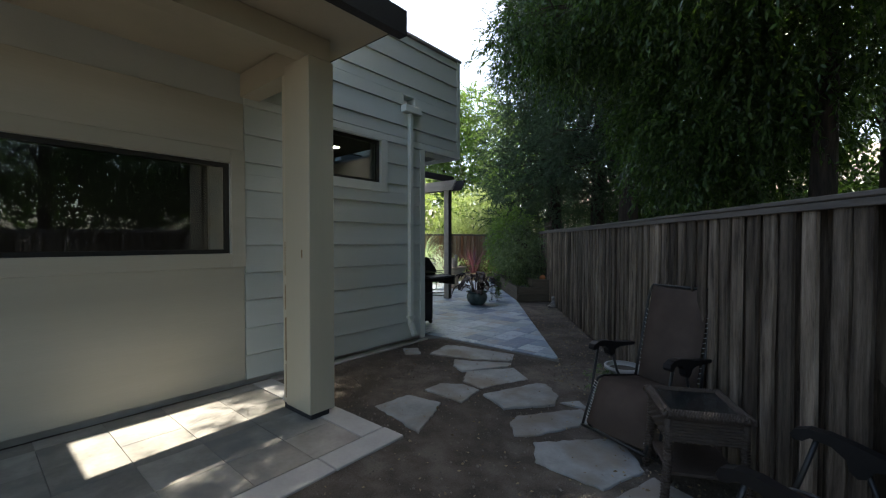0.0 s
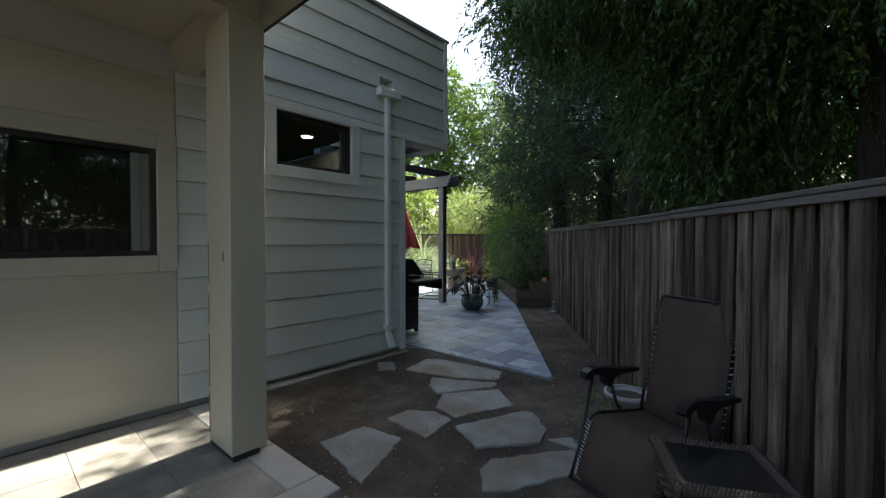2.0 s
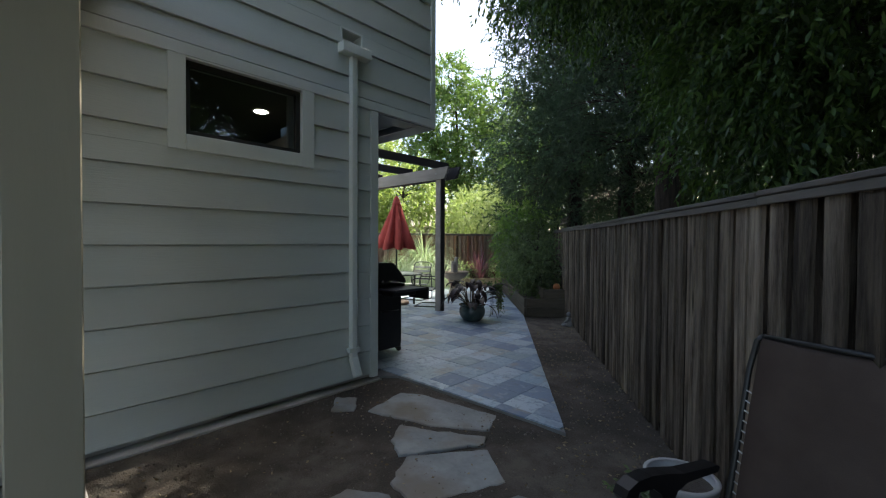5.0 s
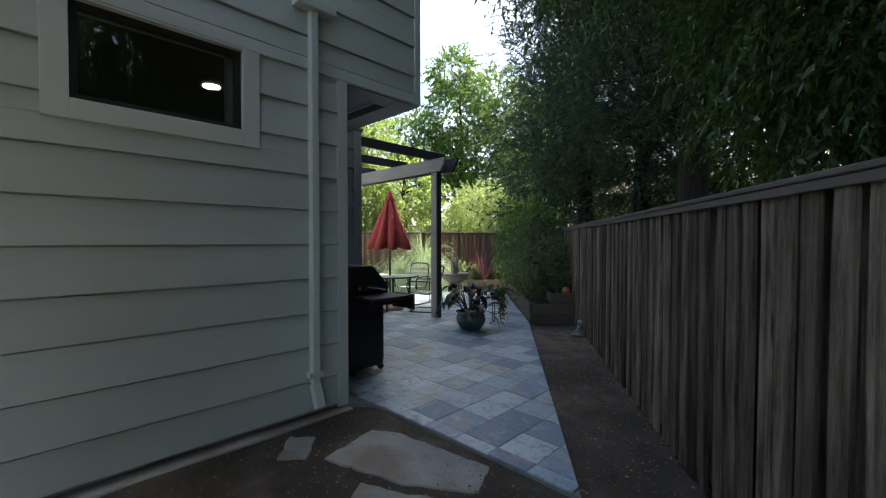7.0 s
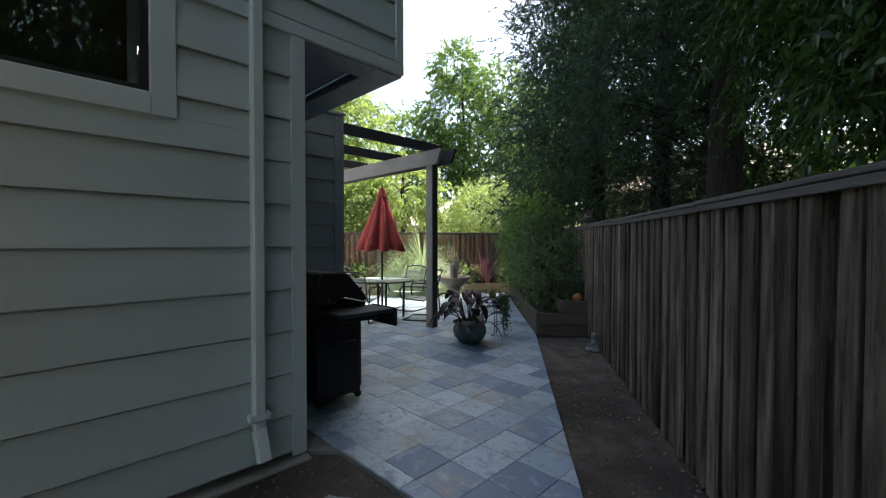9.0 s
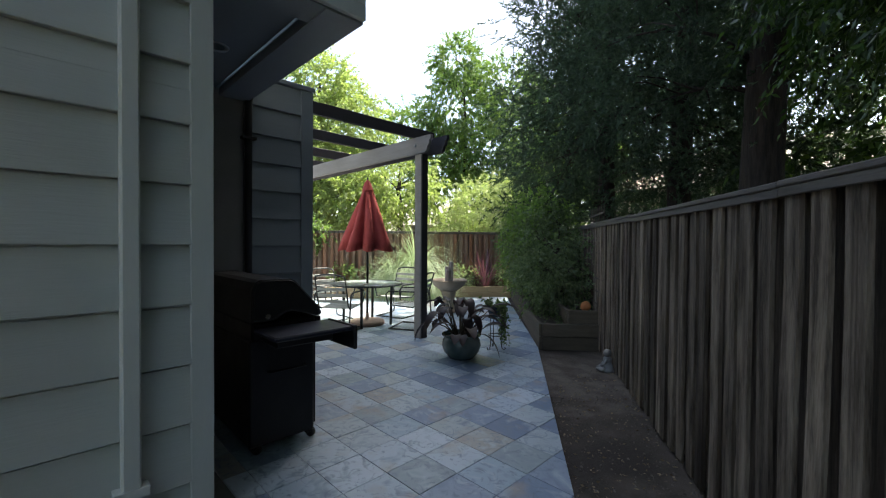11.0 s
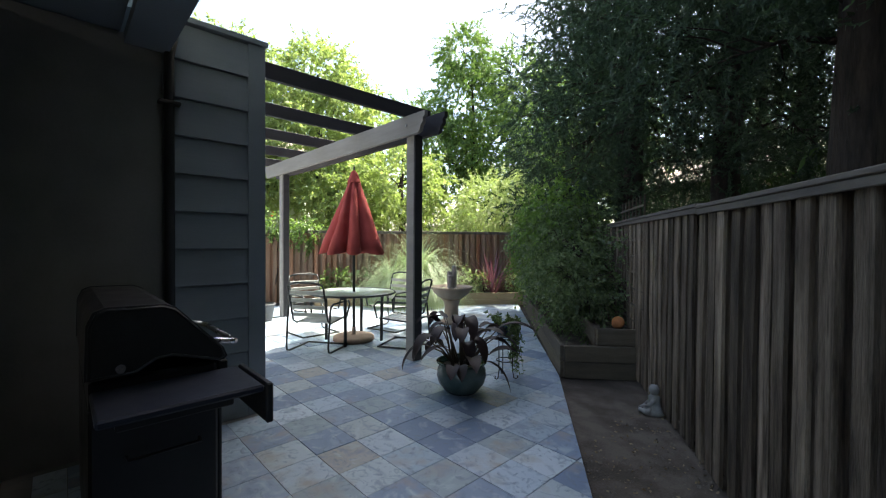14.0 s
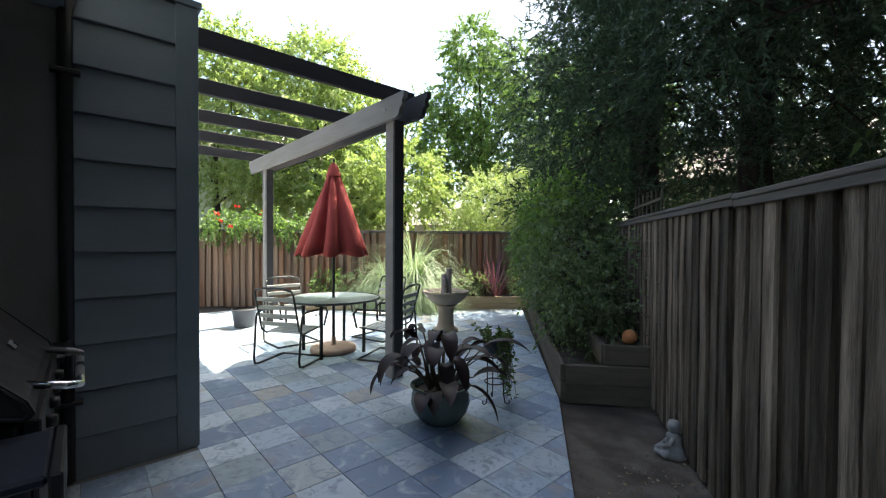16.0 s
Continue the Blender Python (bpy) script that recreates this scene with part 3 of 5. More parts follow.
def fence(name, p, q, h, material, label, step=0.148, seed=1, cap_mat=None, slope=0.0, drop=0.0):
    """Board-on-board fence: a back row, a front row over its gaps, rails behind and a cap on top."""
    p, q = Vector((*p, 0)), Vector((*q, 0))
    d = (q - p)
    length = d.length
    d.normalize()
    p.z = -drop
    yaw = math.atan2(d.y, d.x)
    base = Matrix.Translation(p) @ Matrix.Rotation(yaw, 4, "Z") @ Matrix.Rotation(-slope, 4, "Y")
    f = thing(name, label, "fence", base, kind="structure")
    rng = random.Random(seed)
    wide = [mesh_of("fence_board", b, material) for b in fence_board(h - 0.06, 0.186)]
    thin = [mesh_of("fence_batten", b, material) for b in fence_board(h - 0.05, 0.094, 0.02)]
    x, i = 0.06, 0
    while x < length - 0.05:
        piece("fence_board", wide[rng.randrange(5)], f, pose(x, rng.uniform(-0.004, 0.004), 0.03, 0, rng.uniform(-0.35, 0.35), rng.uniform(-0.5, 0.5) + rng.choice((0, 180))))
        piece("fence_batten", thin[rng.randrange(5)], f, pose(x + step / 2 + rng.uniform(-0.01, 0.01), 0.078 + rng.uniform(-0.006, 0.006), 0.02, 0, rng.uniform(-0.45, 0.45), rng.choice((0, 180))))
        x += step * rng.choice((0.80, 0.88, 1.0, 1.1, 1.2)) * rng.uniform(0.97, 1.03)
    part("kickboard", box((0, -0.035, -0.1), (length, -0.012, 0.09)), material, f)
    for z in (0.35, h - 0.35):
        part("rail", box((0, -0.08, z), (length, -0.014, z + 0.09)), material, f)
    k, n = 0.0, max(1, round(length / 2.4))
    for i in range(n):
        a, b = length * i / n, length * (i + 1) / n
        sag = rng.uniform(-0.008, 0.008)
        part("cap", box((a + 0.002, -0.05, h - 0.045 + sag), (b - 0.002, 0.112, h - 0.018 + sag), bevel=0.005), cap_mat or CAP, f)
        part("fascia", box((a + 0.001, 0.090, h - 0.086 + sag), (b - 0.001, 0.106, h - 0.047 + sag), bevel=0.004), cap_mat or CAP, f)
        part("top_rail", box((a, -0.03, h - 0.14), (b, -0.014, h - 0.05)), material, f)
    return f


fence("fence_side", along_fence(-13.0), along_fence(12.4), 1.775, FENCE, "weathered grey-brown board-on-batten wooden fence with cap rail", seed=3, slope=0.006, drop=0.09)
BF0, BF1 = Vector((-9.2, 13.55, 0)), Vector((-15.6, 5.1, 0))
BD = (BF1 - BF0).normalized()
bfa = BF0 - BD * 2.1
fence("fence_back", (bfa.x, bfa.y), (BF1.x, BF1.y), 1.80, REDFENCE, "reddish-brown wooden board fence, a sunlit look put into its colour", seed=5)

# ---- trees ----
def leaf_mesh(name, pos, direc, size, ratio, material, rng, fold=0.25, droop=0.0, needle=False):
    """Many folded leaves of four corners each; pos and direc are arrays."""
    n = len(pos)
    d = direc / np.maximum(np.linalg.norm(direc, axis=1, keepdims=True), 1e-6)
    r = rng.normal(size=(n, 3))
    s = np.cross(d, r)
    s /= np.maximum(np.linalg.norm(s, axis=1, keepdims=True), 1e-6)
    nn = np.cross(s, d)
    L = (size * rng.uniform(0.6, 1.25, n))[:, None]
    W = L * ratio * 0.5
    tip = pos + d * L + np.array([0, 0, -1.0]) * L * droop
    mid = pos + d * L * 0.45
    a = mid + s * W + nn * W * fold
    b = mid - s * W + nn * W * fold
    c = 3 if needle else 4
    V = (np.stack([pos + s * W, pos - s * W, tip], 1) if needle else np.stack([pos, a, tip, b], 1)).reshape(-1, 3)
    me = bpy.data.meshes.new(name)
    me.vertices.add(c * n)
    me.vertices.foreach_set("co", V.astype(np.float32).ravel())
    base = np.arange(n)[:, None] * c
    F = base + [0, 1, 2] if needle else np.concatenate([base + [0, 1, 2], base + [0, 2, 3]], 1).reshape(-1, 3)
    me.loops.add(F.size)
    me.loops.foreach_set("vertex_index", F.ravel().astype(np.int32))
    me.polygons.add(len(F))
    me.polygons.foreach_set("loop_start", (np.arange(len(F)) * 3).astype(np.int32))
    me.update(calc_edges=True)
    me.materials.append(material)
    return me


def twig_leaves(rng, blobs, per_twig=14, twig=0.35, hang=0.35, hollow=0.55):
    """Leaf roots and directions on short drooping twigs, spread over uneven blobs (centre, radii, twigs)."""
    P, D = [], []
    for c, r, n in blobs:
        v = rng.normal(size=(n, 3))
        v /= np.linalg.norm(v, axis=1, keepdims=True)
        ph = rng.uniform(0, 6.28, 6)
        lump = 1 + 0.16 * np.sin(5 * v[:, 0] + ph[0]) * np.sin(4 * v[:, 1] + ph[1]) + 0.14 * np.sin(9 * v[:, 2] + ph[2]) * np.sin(8 * v[:, 0] + ph[3])
        rad = (hollow + (1 - hollow) * rng.uniform(0, 1, n) ** 0.6) * lump
        o = np.array(c) + v * rad[:, None] * np.array(r)
        td = v + rng.normal(size=(n, 3)) * 0.5 + np.array([0, 0, -hang])
        td /= np.linalg.norm(td, axis=1, keepdims=True)
        tl = twig * rng.uniform(0.5, 1.3, n)
        k = np.linspace(0.1, 1, per_twig)[None, :, None]
        p = o[:, None, :] + td[:, None, :] * tl[:, None, None] * k + np.array([0, 0, -1.0]) * (k ** 2) * tl[:, None, None] * hang
        dd = td[:, None, :] * 0.6 + rng.normal(size=(n, per_twig, 3)) * 0.6 + np.array([0, 0, -hang])
        P.append(p.reshape(-1, 3))
        D.append(dd.reshape(-1, 3))
    return np.concatenate(P), np.concatenate(D)


def tree(name, label, base, height, trunk_r, blobs, leaf, ratio, material, seed, group="", per_twig=14, twig=0.35, hang=0.35, hollow=0.5, lean=(0, 0), category="tree", limb_r=0.35, droop=0.1, needle=False):
    """Tapered trunk, limbs to every part of the crown, and a crown of separate leaves. Blob centres are in metres from the base."""
    rng = np.random.default_rng(seed)
    t = thing(name, label, category, pose(*base), group)
    bm = bmesh.new()
    pts = [Vector((lean[0] * k ** 2 + rng.normal() * 0.04 * (k > 0), lean[1] * k ** 2 + rng.normal() * 0.04 * (k > 0), height * k)) for k in np.linspace(0, 1, 7)]
    pts[0].z = -0.1
    add_tube(bm, pts, [trunk_r * (1.25 if i == 0 else 1 - 0.13 * i) for i in range(7)], 10)
    part("trunk", bm, BARK, t)
    twigs = bmesh.new()
    for c, r, n in blobs:
        k = min(0.95, max(0.25, (c[2] - 0.5 * max(r)) / height))
        i = min(5, int(k * 6))
        s = pts[i].lerp(pts[i + 1], k * 6 - i)
        e = Vector(c)
        mid = s.lerp(e, 0.5) + Vector((0, 0, 0.12 * (e - s).length))
        rr = trunk_r * limb_r
        part("limb", tube([s, mid, e], [rr, rr * 0.6, rr * 0.22], 6), BARK, t)
        for j in range(7):
            v = Vector(rng.normal(size=3)).normalized()
            q = e + Vector((v.x * r[0], v.y * r[1], v.z * r[2])) * 0.85
            st = mid.lerp(e, rng.uniform(0.2, 1))
            add_tube(twigs, [st, st.lerp(q, 0.5) + Vector((0, 0, 0.06)), q], [rr * 0.35, rr * 0.22, rr * 0.08], 5, False)
    part("twig_mass", twigs, BARK, t, kind="stuff")
    P, D = twig_leaves(rng, blobs, per_twig, twig, hang, hollow)
    crown = new("crown", leaf_mesh("crown", P, D, leaf, ratio, material, rng, droop=droop, needle=needle))
    crown.parent = t
    return t


DARKLEAF = leaf_mat("dark_evergreen_leaf", (0.018, 0.042, 0.013), (0.085, 0.145, 0.038), 0.38, 0.36)
FIRLEAF = leaf_mat("redwood_needles", (0.03, 0.052, 0.033), (0.085, 0.125, 0.075), 0.35, 0.5, (1.0, 1.2, 0.7))
LIME = leaf_mat("lime_maple_leaf", (0.24, 0.31, 0.115), (0.39, 0.45, 0.21), 0.5, 0.5, (1.1, 1.2, 0.65))
MIDLEAF = leaf_mat("mid_green_leaf", (0.095, 0.16, 0.06), (0.21, 0.29, 0.12), 0.5, 0.5)
PALE = leaf_mat("pale_shrub_leaf", (0.30, 0.36, 0.17), (0.46, 0.52, 0.30), 0.35, 0.5)
SHRUB = leaf_mat("planter_shrub_leaf", (0.075, 0.11, 0.065), (0.20, 0.255, 0.145), 0.42, 0.35)


def local(base, items):
    return [((x - base[0], y - base[1], z), r, n) for (x, y, z), r, n in items]


def behind_fence(k, off, z):
    x, y = along_fence(k, -off)
    return (x, y, z)


# evergreen screen behind the side fence, its upper limbs reaching over the path
# the highest limbs are out of view, added to shade path and porch
for k, off, h, r0, seed, items in (
        (-12.4, 1.8, 7.0, 0.16, 15, [((-12.4, 1.4, 3.4), (1.9, 1.4, 1.5), 700), ((-12.2, 1.0, 5.6), (2.2, 1.9, 1.8), 700)]),
        (-9.6, 1.9, 7.0, 0.16, 16, [((-9.6, 1.5, 3.4), (1.8, 1.3, 1.4), 900), ((-9.4, 1.0, 5.6), (2.2, 1.9, 1.7), 1000), ((-8.8, -0.8, 6.4), (1.9, 1.5, 1.0), 800)]),
        (-6.6, 2.0, 7.0, 0.16, 11, [((-6.8, 1.6, 3.7), (1.6, 1.2, 1.2), 900), ((-6.0, 1.1, 5.3), (1.8, 1.6, 1.3), 1200), ((-6.4, 0.4, 7.2), (2.2, 2.3, 1.3), 1500), ((-5.8, -1.2, 6.6), (1.7, 1.3, 0.9), 900), ((-6.9, -2.2, 7.2), (1.6, 1.3, 0.9), 700)]),
        (-3.6, 1.9, 7.0, 0.15, 12, [((-4.6, 1.6, 3.3), (1.3, 1.2, 1.2), 1700), ((-3.4, 1.0, 4.8), (1.8, 1.4, 1.2), 2100), ((-3.2, 0.6, 6.8), (2.0, 1.8, 1.2), 1000)]),
        (-0.8, 1.8, 7.0, 0.15, 13, [((0.35, 1.5, 3.3), (1.15, 1.1, 1.2), 1700), ((-0.9, 1.6, 4.0), (0.9, 0.8, 0.85), 700), ((-0.9, 0.9, 5.0), (1.6, 1.4, 1.1), 2100), ((-0.8, 0.5, 6.8), (1.8, 1.8, 1.2), 1100), ((-0.1, -0.7, 7.2), (1.0, 1.0, 0.8), 950), ((0.6, -0.75, 4.75), (0.7, 0.6, 0.35), 240)]),
        (1.6, 2.1, 7.5, 0.14, 14, [((1.7, 1.8, 3.8), (1.1, 1.0, 1.1), 1400), ((1.4, 1.2, 5.2), (1.3, 1.2, 1.1), 1400), ((1.4, 0.5, 7.4), (1.6, 1.8, 1.1), 1100), ((2.8, -0.5, 8.3), (1.5, 1.2, 0.9), 900), ((2.0, -0.2, 4.9), (0.7, 0.5, 0.3), 90), ((1.5, -1.0, 4.85), (0.55, 0.45, 0.35), 110), ((1.3, -0.2, 4.9), (0.9, 0.7, 0.55), 380)])):
    b = behind_fence(k, off, 0)
    tree("tree", "dark evergreen tree with drooping glossy leaves", b, h, r0, local(b, [(behind_fence(*c[:2], c[2]), r, n) for c, r, n in items]), 0.078, 0.36, DARKLEAF, seed, "trees behind the side fence", per_twig=22, twig=0.5, hang=0.5)
# redwoods further along the fence and behind it
for k, off, h, low, w0, seed, tr_r in ((4.3, 1.67, 13, 3.6, 1.7, 21, 0.25), (7.0, 1.72, 15, 2.9, 2.1, 22, 0.22), (8.5, 0.75, 17, 2.3, 2.2, 23, 0.2), (10.4, 1.0, 17, 2.3, 2.2, 24, 0.22), (8.6, 3.6, 13, 3.2, 2.0, 25, 0.2), (5.0, 4.6, 13, 3.8, 1.7, 26, 0.2), (2.4, 5.4, 13, 3.8, 1.7, 27, 0.2), (15.6, 6.3, 13, 3.4, 1.9, 28, 0.24)):
    b = behind_fence(k, off, 0)
    items = []
    rr = random.Random(seed)
    for z in np.arange(low, h, 0.8):
        w = w0 * (1 - 0.5 * z / h) + 0.25
        for _ in range(3):
            a = rr.uniform(0, 6.28)
            items.append(((0.6 * w * math.cos(a), 0.6 * w * math.sin(a), z + rr.uniform(-0.3, 0.3)), (w * rr.uniform(0.55, 0.85), w * rr.uniform(0.55, 0.85), 0.38), 170 if off < 3 else 80))
    tree("redwood", "tall dark redwood with feathery needle sprays", b, h, tr_r, items, 0.066, 0.32, FIRLEAF, seed, "redwoods behind the side fence", needle=True, per_twig=40, twig=0.42, hang=0.08, hollow=0.2, limb_r=0.16)
# a second row of trees in the neighbouring garden
for k, off, seed in ((-10.5, 5.2, 17), (-6.2, 5.6, 18), (-2.2, 5.4, 19), (1.8, 8.5, 61), (6.0, 9.0, 62), (10.5, 8.0, 63)):
    b = behind_fence(k, off, 0)
    tree("tree", "leafy dark green tree in the neighbouring garden", b, 6.5, 0.15, [((0, 0, 2.0), (2.2, 2.2, 1.5), 420), ((0.3, 0.2, 4.3), (2.4, 2.4, 1.7), 420), ((0, 0, 6.6), (2.0, 2.0, 1.5), 320)], 0.16, 0.5, DARKLEAF, seed, "trees in the neighbouring garden", per_twig=14, twig=0.6, hang=0.3)
# understorey behind the side fence
for k, off, seed in ((-1.0, 7.6, 64), (3.6, 7.0, 65), (7.6, 6.4, 66), (5.0, 3.6, 68), (7.4, 4.2, 69), (9.6, 5.0, 70), (11.6, 5.2, 71)):
    b = behind_fence(k, off, 0)
    tree("shrub", "dense dark evergreen shrub in the neighbouring garden", b, 2.2, 0.08, [((0, 0, 1.7), (2.0, 2.0, 1.2), 420)], 0.15, 0.5, DARKLEAF, seed, "shrubs in the neighbouring garden", per_twig=13, twig=0.5, hang=0.2, category="shrub")
# broadleaf trees beyond the back fence
for x, y, h, seed, material, items in (
        (-17.6, 12.2, 8.0, 31, LIME, [((-17.3, 11.5, 4.6), (2.0, 2.0, 1.5), 480), ((-16.5, 12.9, 3.3), (1.6, 1.6, 1.2), 380), ((-17.8, 12.2, 7.9), (1.4, 1.4, 1.1), 460), ((-17.0, 12.8, 6.3), (1.7, 1.7, 1.3), 560)]),
        (-19.4, 9.2, 8.0, 37, LIME, [((-19.2, 9.2, 7.9), (1.6, 1.6, 1.2), 520), ((-18.6, 9.8, 6.2), (1.7, 1.7, 1.3), 520), ((-20.2, 8.2, 4.6), (1.5, 1.5, 1.0), 200), ((-18.6, 10.4, 3.6), (1.5, 1.5, 0.9), 230)]),
        (-14.0, 13.6, 5.0, 32, LIME, [((-13.8, 13.2, 3.5), (1.4, 1.4, 1.1), 330), ((-14.6, 12.0, 2.9), (1.1, 1.1, 0.9), 260)]),
        (-18.0, 21.5, 12.0, 33, MIDLEAF, [((-18.0, 21.0, 9.0), (2.2, 2.2, 1.9), 460), ((-16.8, 21.5, 6.6), (2.2, 2.2, 1.8), 460), ((-19.6, 20.5, 6.2), (2.2, 2.2, 1.8), 460), ((-18.6, 21.0, 4.2), (2.8, 2.8, 1.6), 460), ((-20.6, 20.0, 8.0), (2.0, 2.0, 1.6), 430), ((-18.3, 21.0, 12.0), (1.25, 1.25, 1.15), 280), ((-18.2, 21.0, 10.4), (0.9, 0.9, 0.7), 90)]),
        (-13.6, 22.5, 12.0, 34, MIDLEAF, [((-13.6, 22.0, 7.6), (2.3, 2.3, 2.0), 460), ((-12.6, 22.0, 5.0), (2.4, 2.4, 1.8), 460), ((-15.2, 21.6, 4.8), (2.2, 2.2, 1.8), 460), ((-15.6, 22.0, 9.9), (1.6, 1.6, 1.5), 360)]),
        (-10.0, 19.5, 8.5, 35, MIDLEAF, [((-10.0, 19.2, 5.6), (2.2, 2.2, 2.2), 460), ((-9.2, 18.6, 3.6), (1.9, 1.9, 1.6), 400)]),
        (-26.0, 17.0, 9.0, 36, MIDLEAF, [((-26, 16, 6.5), (3.0, 3.0, 2.4), 460), ((-24.5, 18, 5), (3, 3, 2.2), 460), ((-27, 13, 5.2), (3, 3, 2.2), 460)])):
    b = (x, y, 0)
    tree("tree", {LIME: "bright lime-green maple in full sun", MIDLEAF: "tall leafy green tree in sun"}[material], b, h, 0.16, local(b, items), 0.14 if material is MIDLEAF else 0.125, 0.52, material, seed, "trees beyond the back fence", per_twig=30, twig=0.75, hang=0.25)
b = (-11.2, 15.6, 0)
tree("shrub", "pale green rounded shrub in full sun", b, 2.0, 0.08, local(b, [((-11.2, 15.5, 2.75), (1.4, 1.4, 1.05), 1100), ((-10.2, 16.2, 2.3), (1.2, 1.2, 1.0), 700), ((-12.4, 15.0, 1.9), (1.0, 1.0, 0.8), 500)]), 0.085, 0.5, PALE, 41, per_twig=12, twig=0.3, hang=0.1, category="shrub")

# ---- things on the house ----
pipe = thing("downpipe", "painted square downpipe with collector box and kicked-out foot", "downpipe")
part("collector_box", box((WX + 0.018, 4.12, 3.36), (WX + 0.13, 4.46, 3.46), bevel=0.006), TRIM, pipe)
sc = bmesh.new()
for lo, hi in (((WX + 0.002, 4.15, 3.46), (WX + 0.03, 4.17, 3.64)), ((WX + 0.002, 4.40, 3.46), (WX + 0.03, 4.42, 3.64)), ((WX + 0.002, 4.17, 3.62), (WX + 0.03, 4.40, 3.64))):
    add_box(sc, lo, hi)
part("scupper_surround", sc, TRIM, pipe)
part("scupper_liner", box((WX - 0.15, 4.175, 3.475), (WX - 0.13, 4.395, 3.615)), TRIM, pipe, "pale back of the scupper box")
part("pipe", box((WX + 0.02, 4.25, 0.30), (WX + 0.085, 4.32, 3.36), bevel=0.008), TRIM, pipe)
part("foot", box((-0.034, -0.039, -0.17), (0.034, 0.039, 0.03), pose(WX + 0.068, 4.285, 0.275, 0, -24, 0), bevel=0.006), TRIM, pipe)
for z in (0.36,):
    part("strap", box((WX + 0.016, 4.22, z), (WX + 0.089, 4.35, z + 0.045), bevel=0.003), TRIM, pipe)
bp = thing("vent_pipe", "black drain pipe clamped to the slate-grey wall", "pipe")
part("pipe", tube([(BAX + 0.05, 5.50, 0.03), (BAX + 0.05, 5.50, 2.86), (BAX + 0.06, 5.54, 3.1)], 0.034, 12), BLACKPIPE, bp)
for z in (0.5, 2.5):
    part("clamp", box((BAX + 0.018, 5.43, z), (BAX + 0.09, 5.57, z + 0.025), bevel=0.004), BLACKPIPE, bp)
LAMPWHITE = mat("lamp_rim", (0.55, 0.55, 0.53), (0.6, 0.6, 0.58), vary=0)
dl = thing("downlight", "unlit recessed round light in the soffit", "light")
part("rim", lathe([(0.055, 0.0), (0.085, -0.008), (0.09, 0.0), (0.055, 0.02)], 28, pose(-5.45, 4.97, SOF + 0.058)), LAMPWHITE, dl)
part("baffle", lathe([(0.0, 0.0), (0.056, -0.001)], 28, pose(-5.45, 4.97, SOF + 0.056)), GALV, dl)
em, ent, ebs = nodes_of("lit_lamp")
ebs.inputs["Emission Color"].default_value, ebs.inputs["Emission Strength"].default_value = (1, 0.93, 0.82, 1), 14
for x, y in ((-5.57, 3.92), (-6.6, 1.4)):
    rl = thing("room_downlight", "lit recessed ceiling light inside the room", "light", pose(x, y, 3.016), "room downlights")
    part("diffuser", lathe([(0, -0.004), (0.075, -0.004), (0.075, 0)], 20), em, rl)
    part("rim", lathe([(0.076, 0.0), (0.095, -0.006), (0.1, 0.002)], 20), LAMPWHITE, rl)

# ---- barbecue ----
grill = thing("barbecue", "black gas barbecue on a cart with closed lid and side shelf", "barbecue")
part("cart", box((-5.85, 4.98, 0.10), (-4.80, 5.44, 0.82), bevel=0.012), BLACK, grill)
part("firebox", box((-5.80, 4.98, 0.82), (-4.75, 5.42, 0.945), bevel=0.012), BLACK, grill)
YZ = Matrix(((0, 0, 1, 0), (1, 0, 0, 0), (0, 1, 0, 0), (0, 0, 0, 1)))
prof = [(4.97, 0.95), (4.975, 1.16), (4.995, 1.21), (5.03, 1.226), (5.22, 1.222), (5.26, 1.205), (5.44, 1.005), (5.455, 0.965), (5.44, 0.948), (5.25, 1.005), (5.19, 1.0), (5.12, 0.955)]
lid = part("lid", prism(prof[::-1], -5.76, -4.755, YZ), BLACK, grill)
CASTGREY = mat("cast_end_cap", (0.035, 0.035, 0.037), (0.055, 0.055, 0.058), 10, 0.4, metal=0.6, bump=0.1, vary=0)
for x0, x1 in ((-4.755, -4.73), (-5.785, -5.76)):
    cap = part("end_cap", prism([(5.2 + (a - 5.2) * 1.015, b + 0.004) for a, b in prof[::-1]], x0, x1, YZ), CASTGREY, lid)
    xe = x1 + 0.002 if x1 > -5 else x0 - 0.002
    edge = [(xe, 5.2 + (a - 5.2) * 0.96, 1.08 + (b - 1.08) * 0.94) for a, b in prof]
    part("rim_bead", tube(edge + edge[:1], 0.006, 6), CASTGREY, cap, "grey raised rim")
    part("hinge", tube([(x0 - 0.004, 5.075, 0.985), (x1 + 0.008, 5.075, 0.985)], 0.017, 12), STEEL, cap)
hd = bmesh.new()
add_tube(hd, [(-5.55, 5.42, 1.01), (-5.55, 5.53, 0.985), (-5.52, 5.56, 0.975), (-4.97, 5.56, 0.975), (-4.94, 5.53, 0.985), (-4.94, 5.42, 1.01)], 0.014, 10)
part("lid_handle", hd, STEEL, lid, "chrome lid handle")
part("badge", box((-0.05, -0.002, -0.016), (0.05, 0.002, 0.016), pose(-5.26, 5.364, 1.095, 40)), STEEL, lid)
SHELF = mat("shelf_enamel", (0.010, 0.012, 0.02), (0.016, 0.019, 0.03), 8, 0.45, bump=0.05, vary=0, spec=0.25)
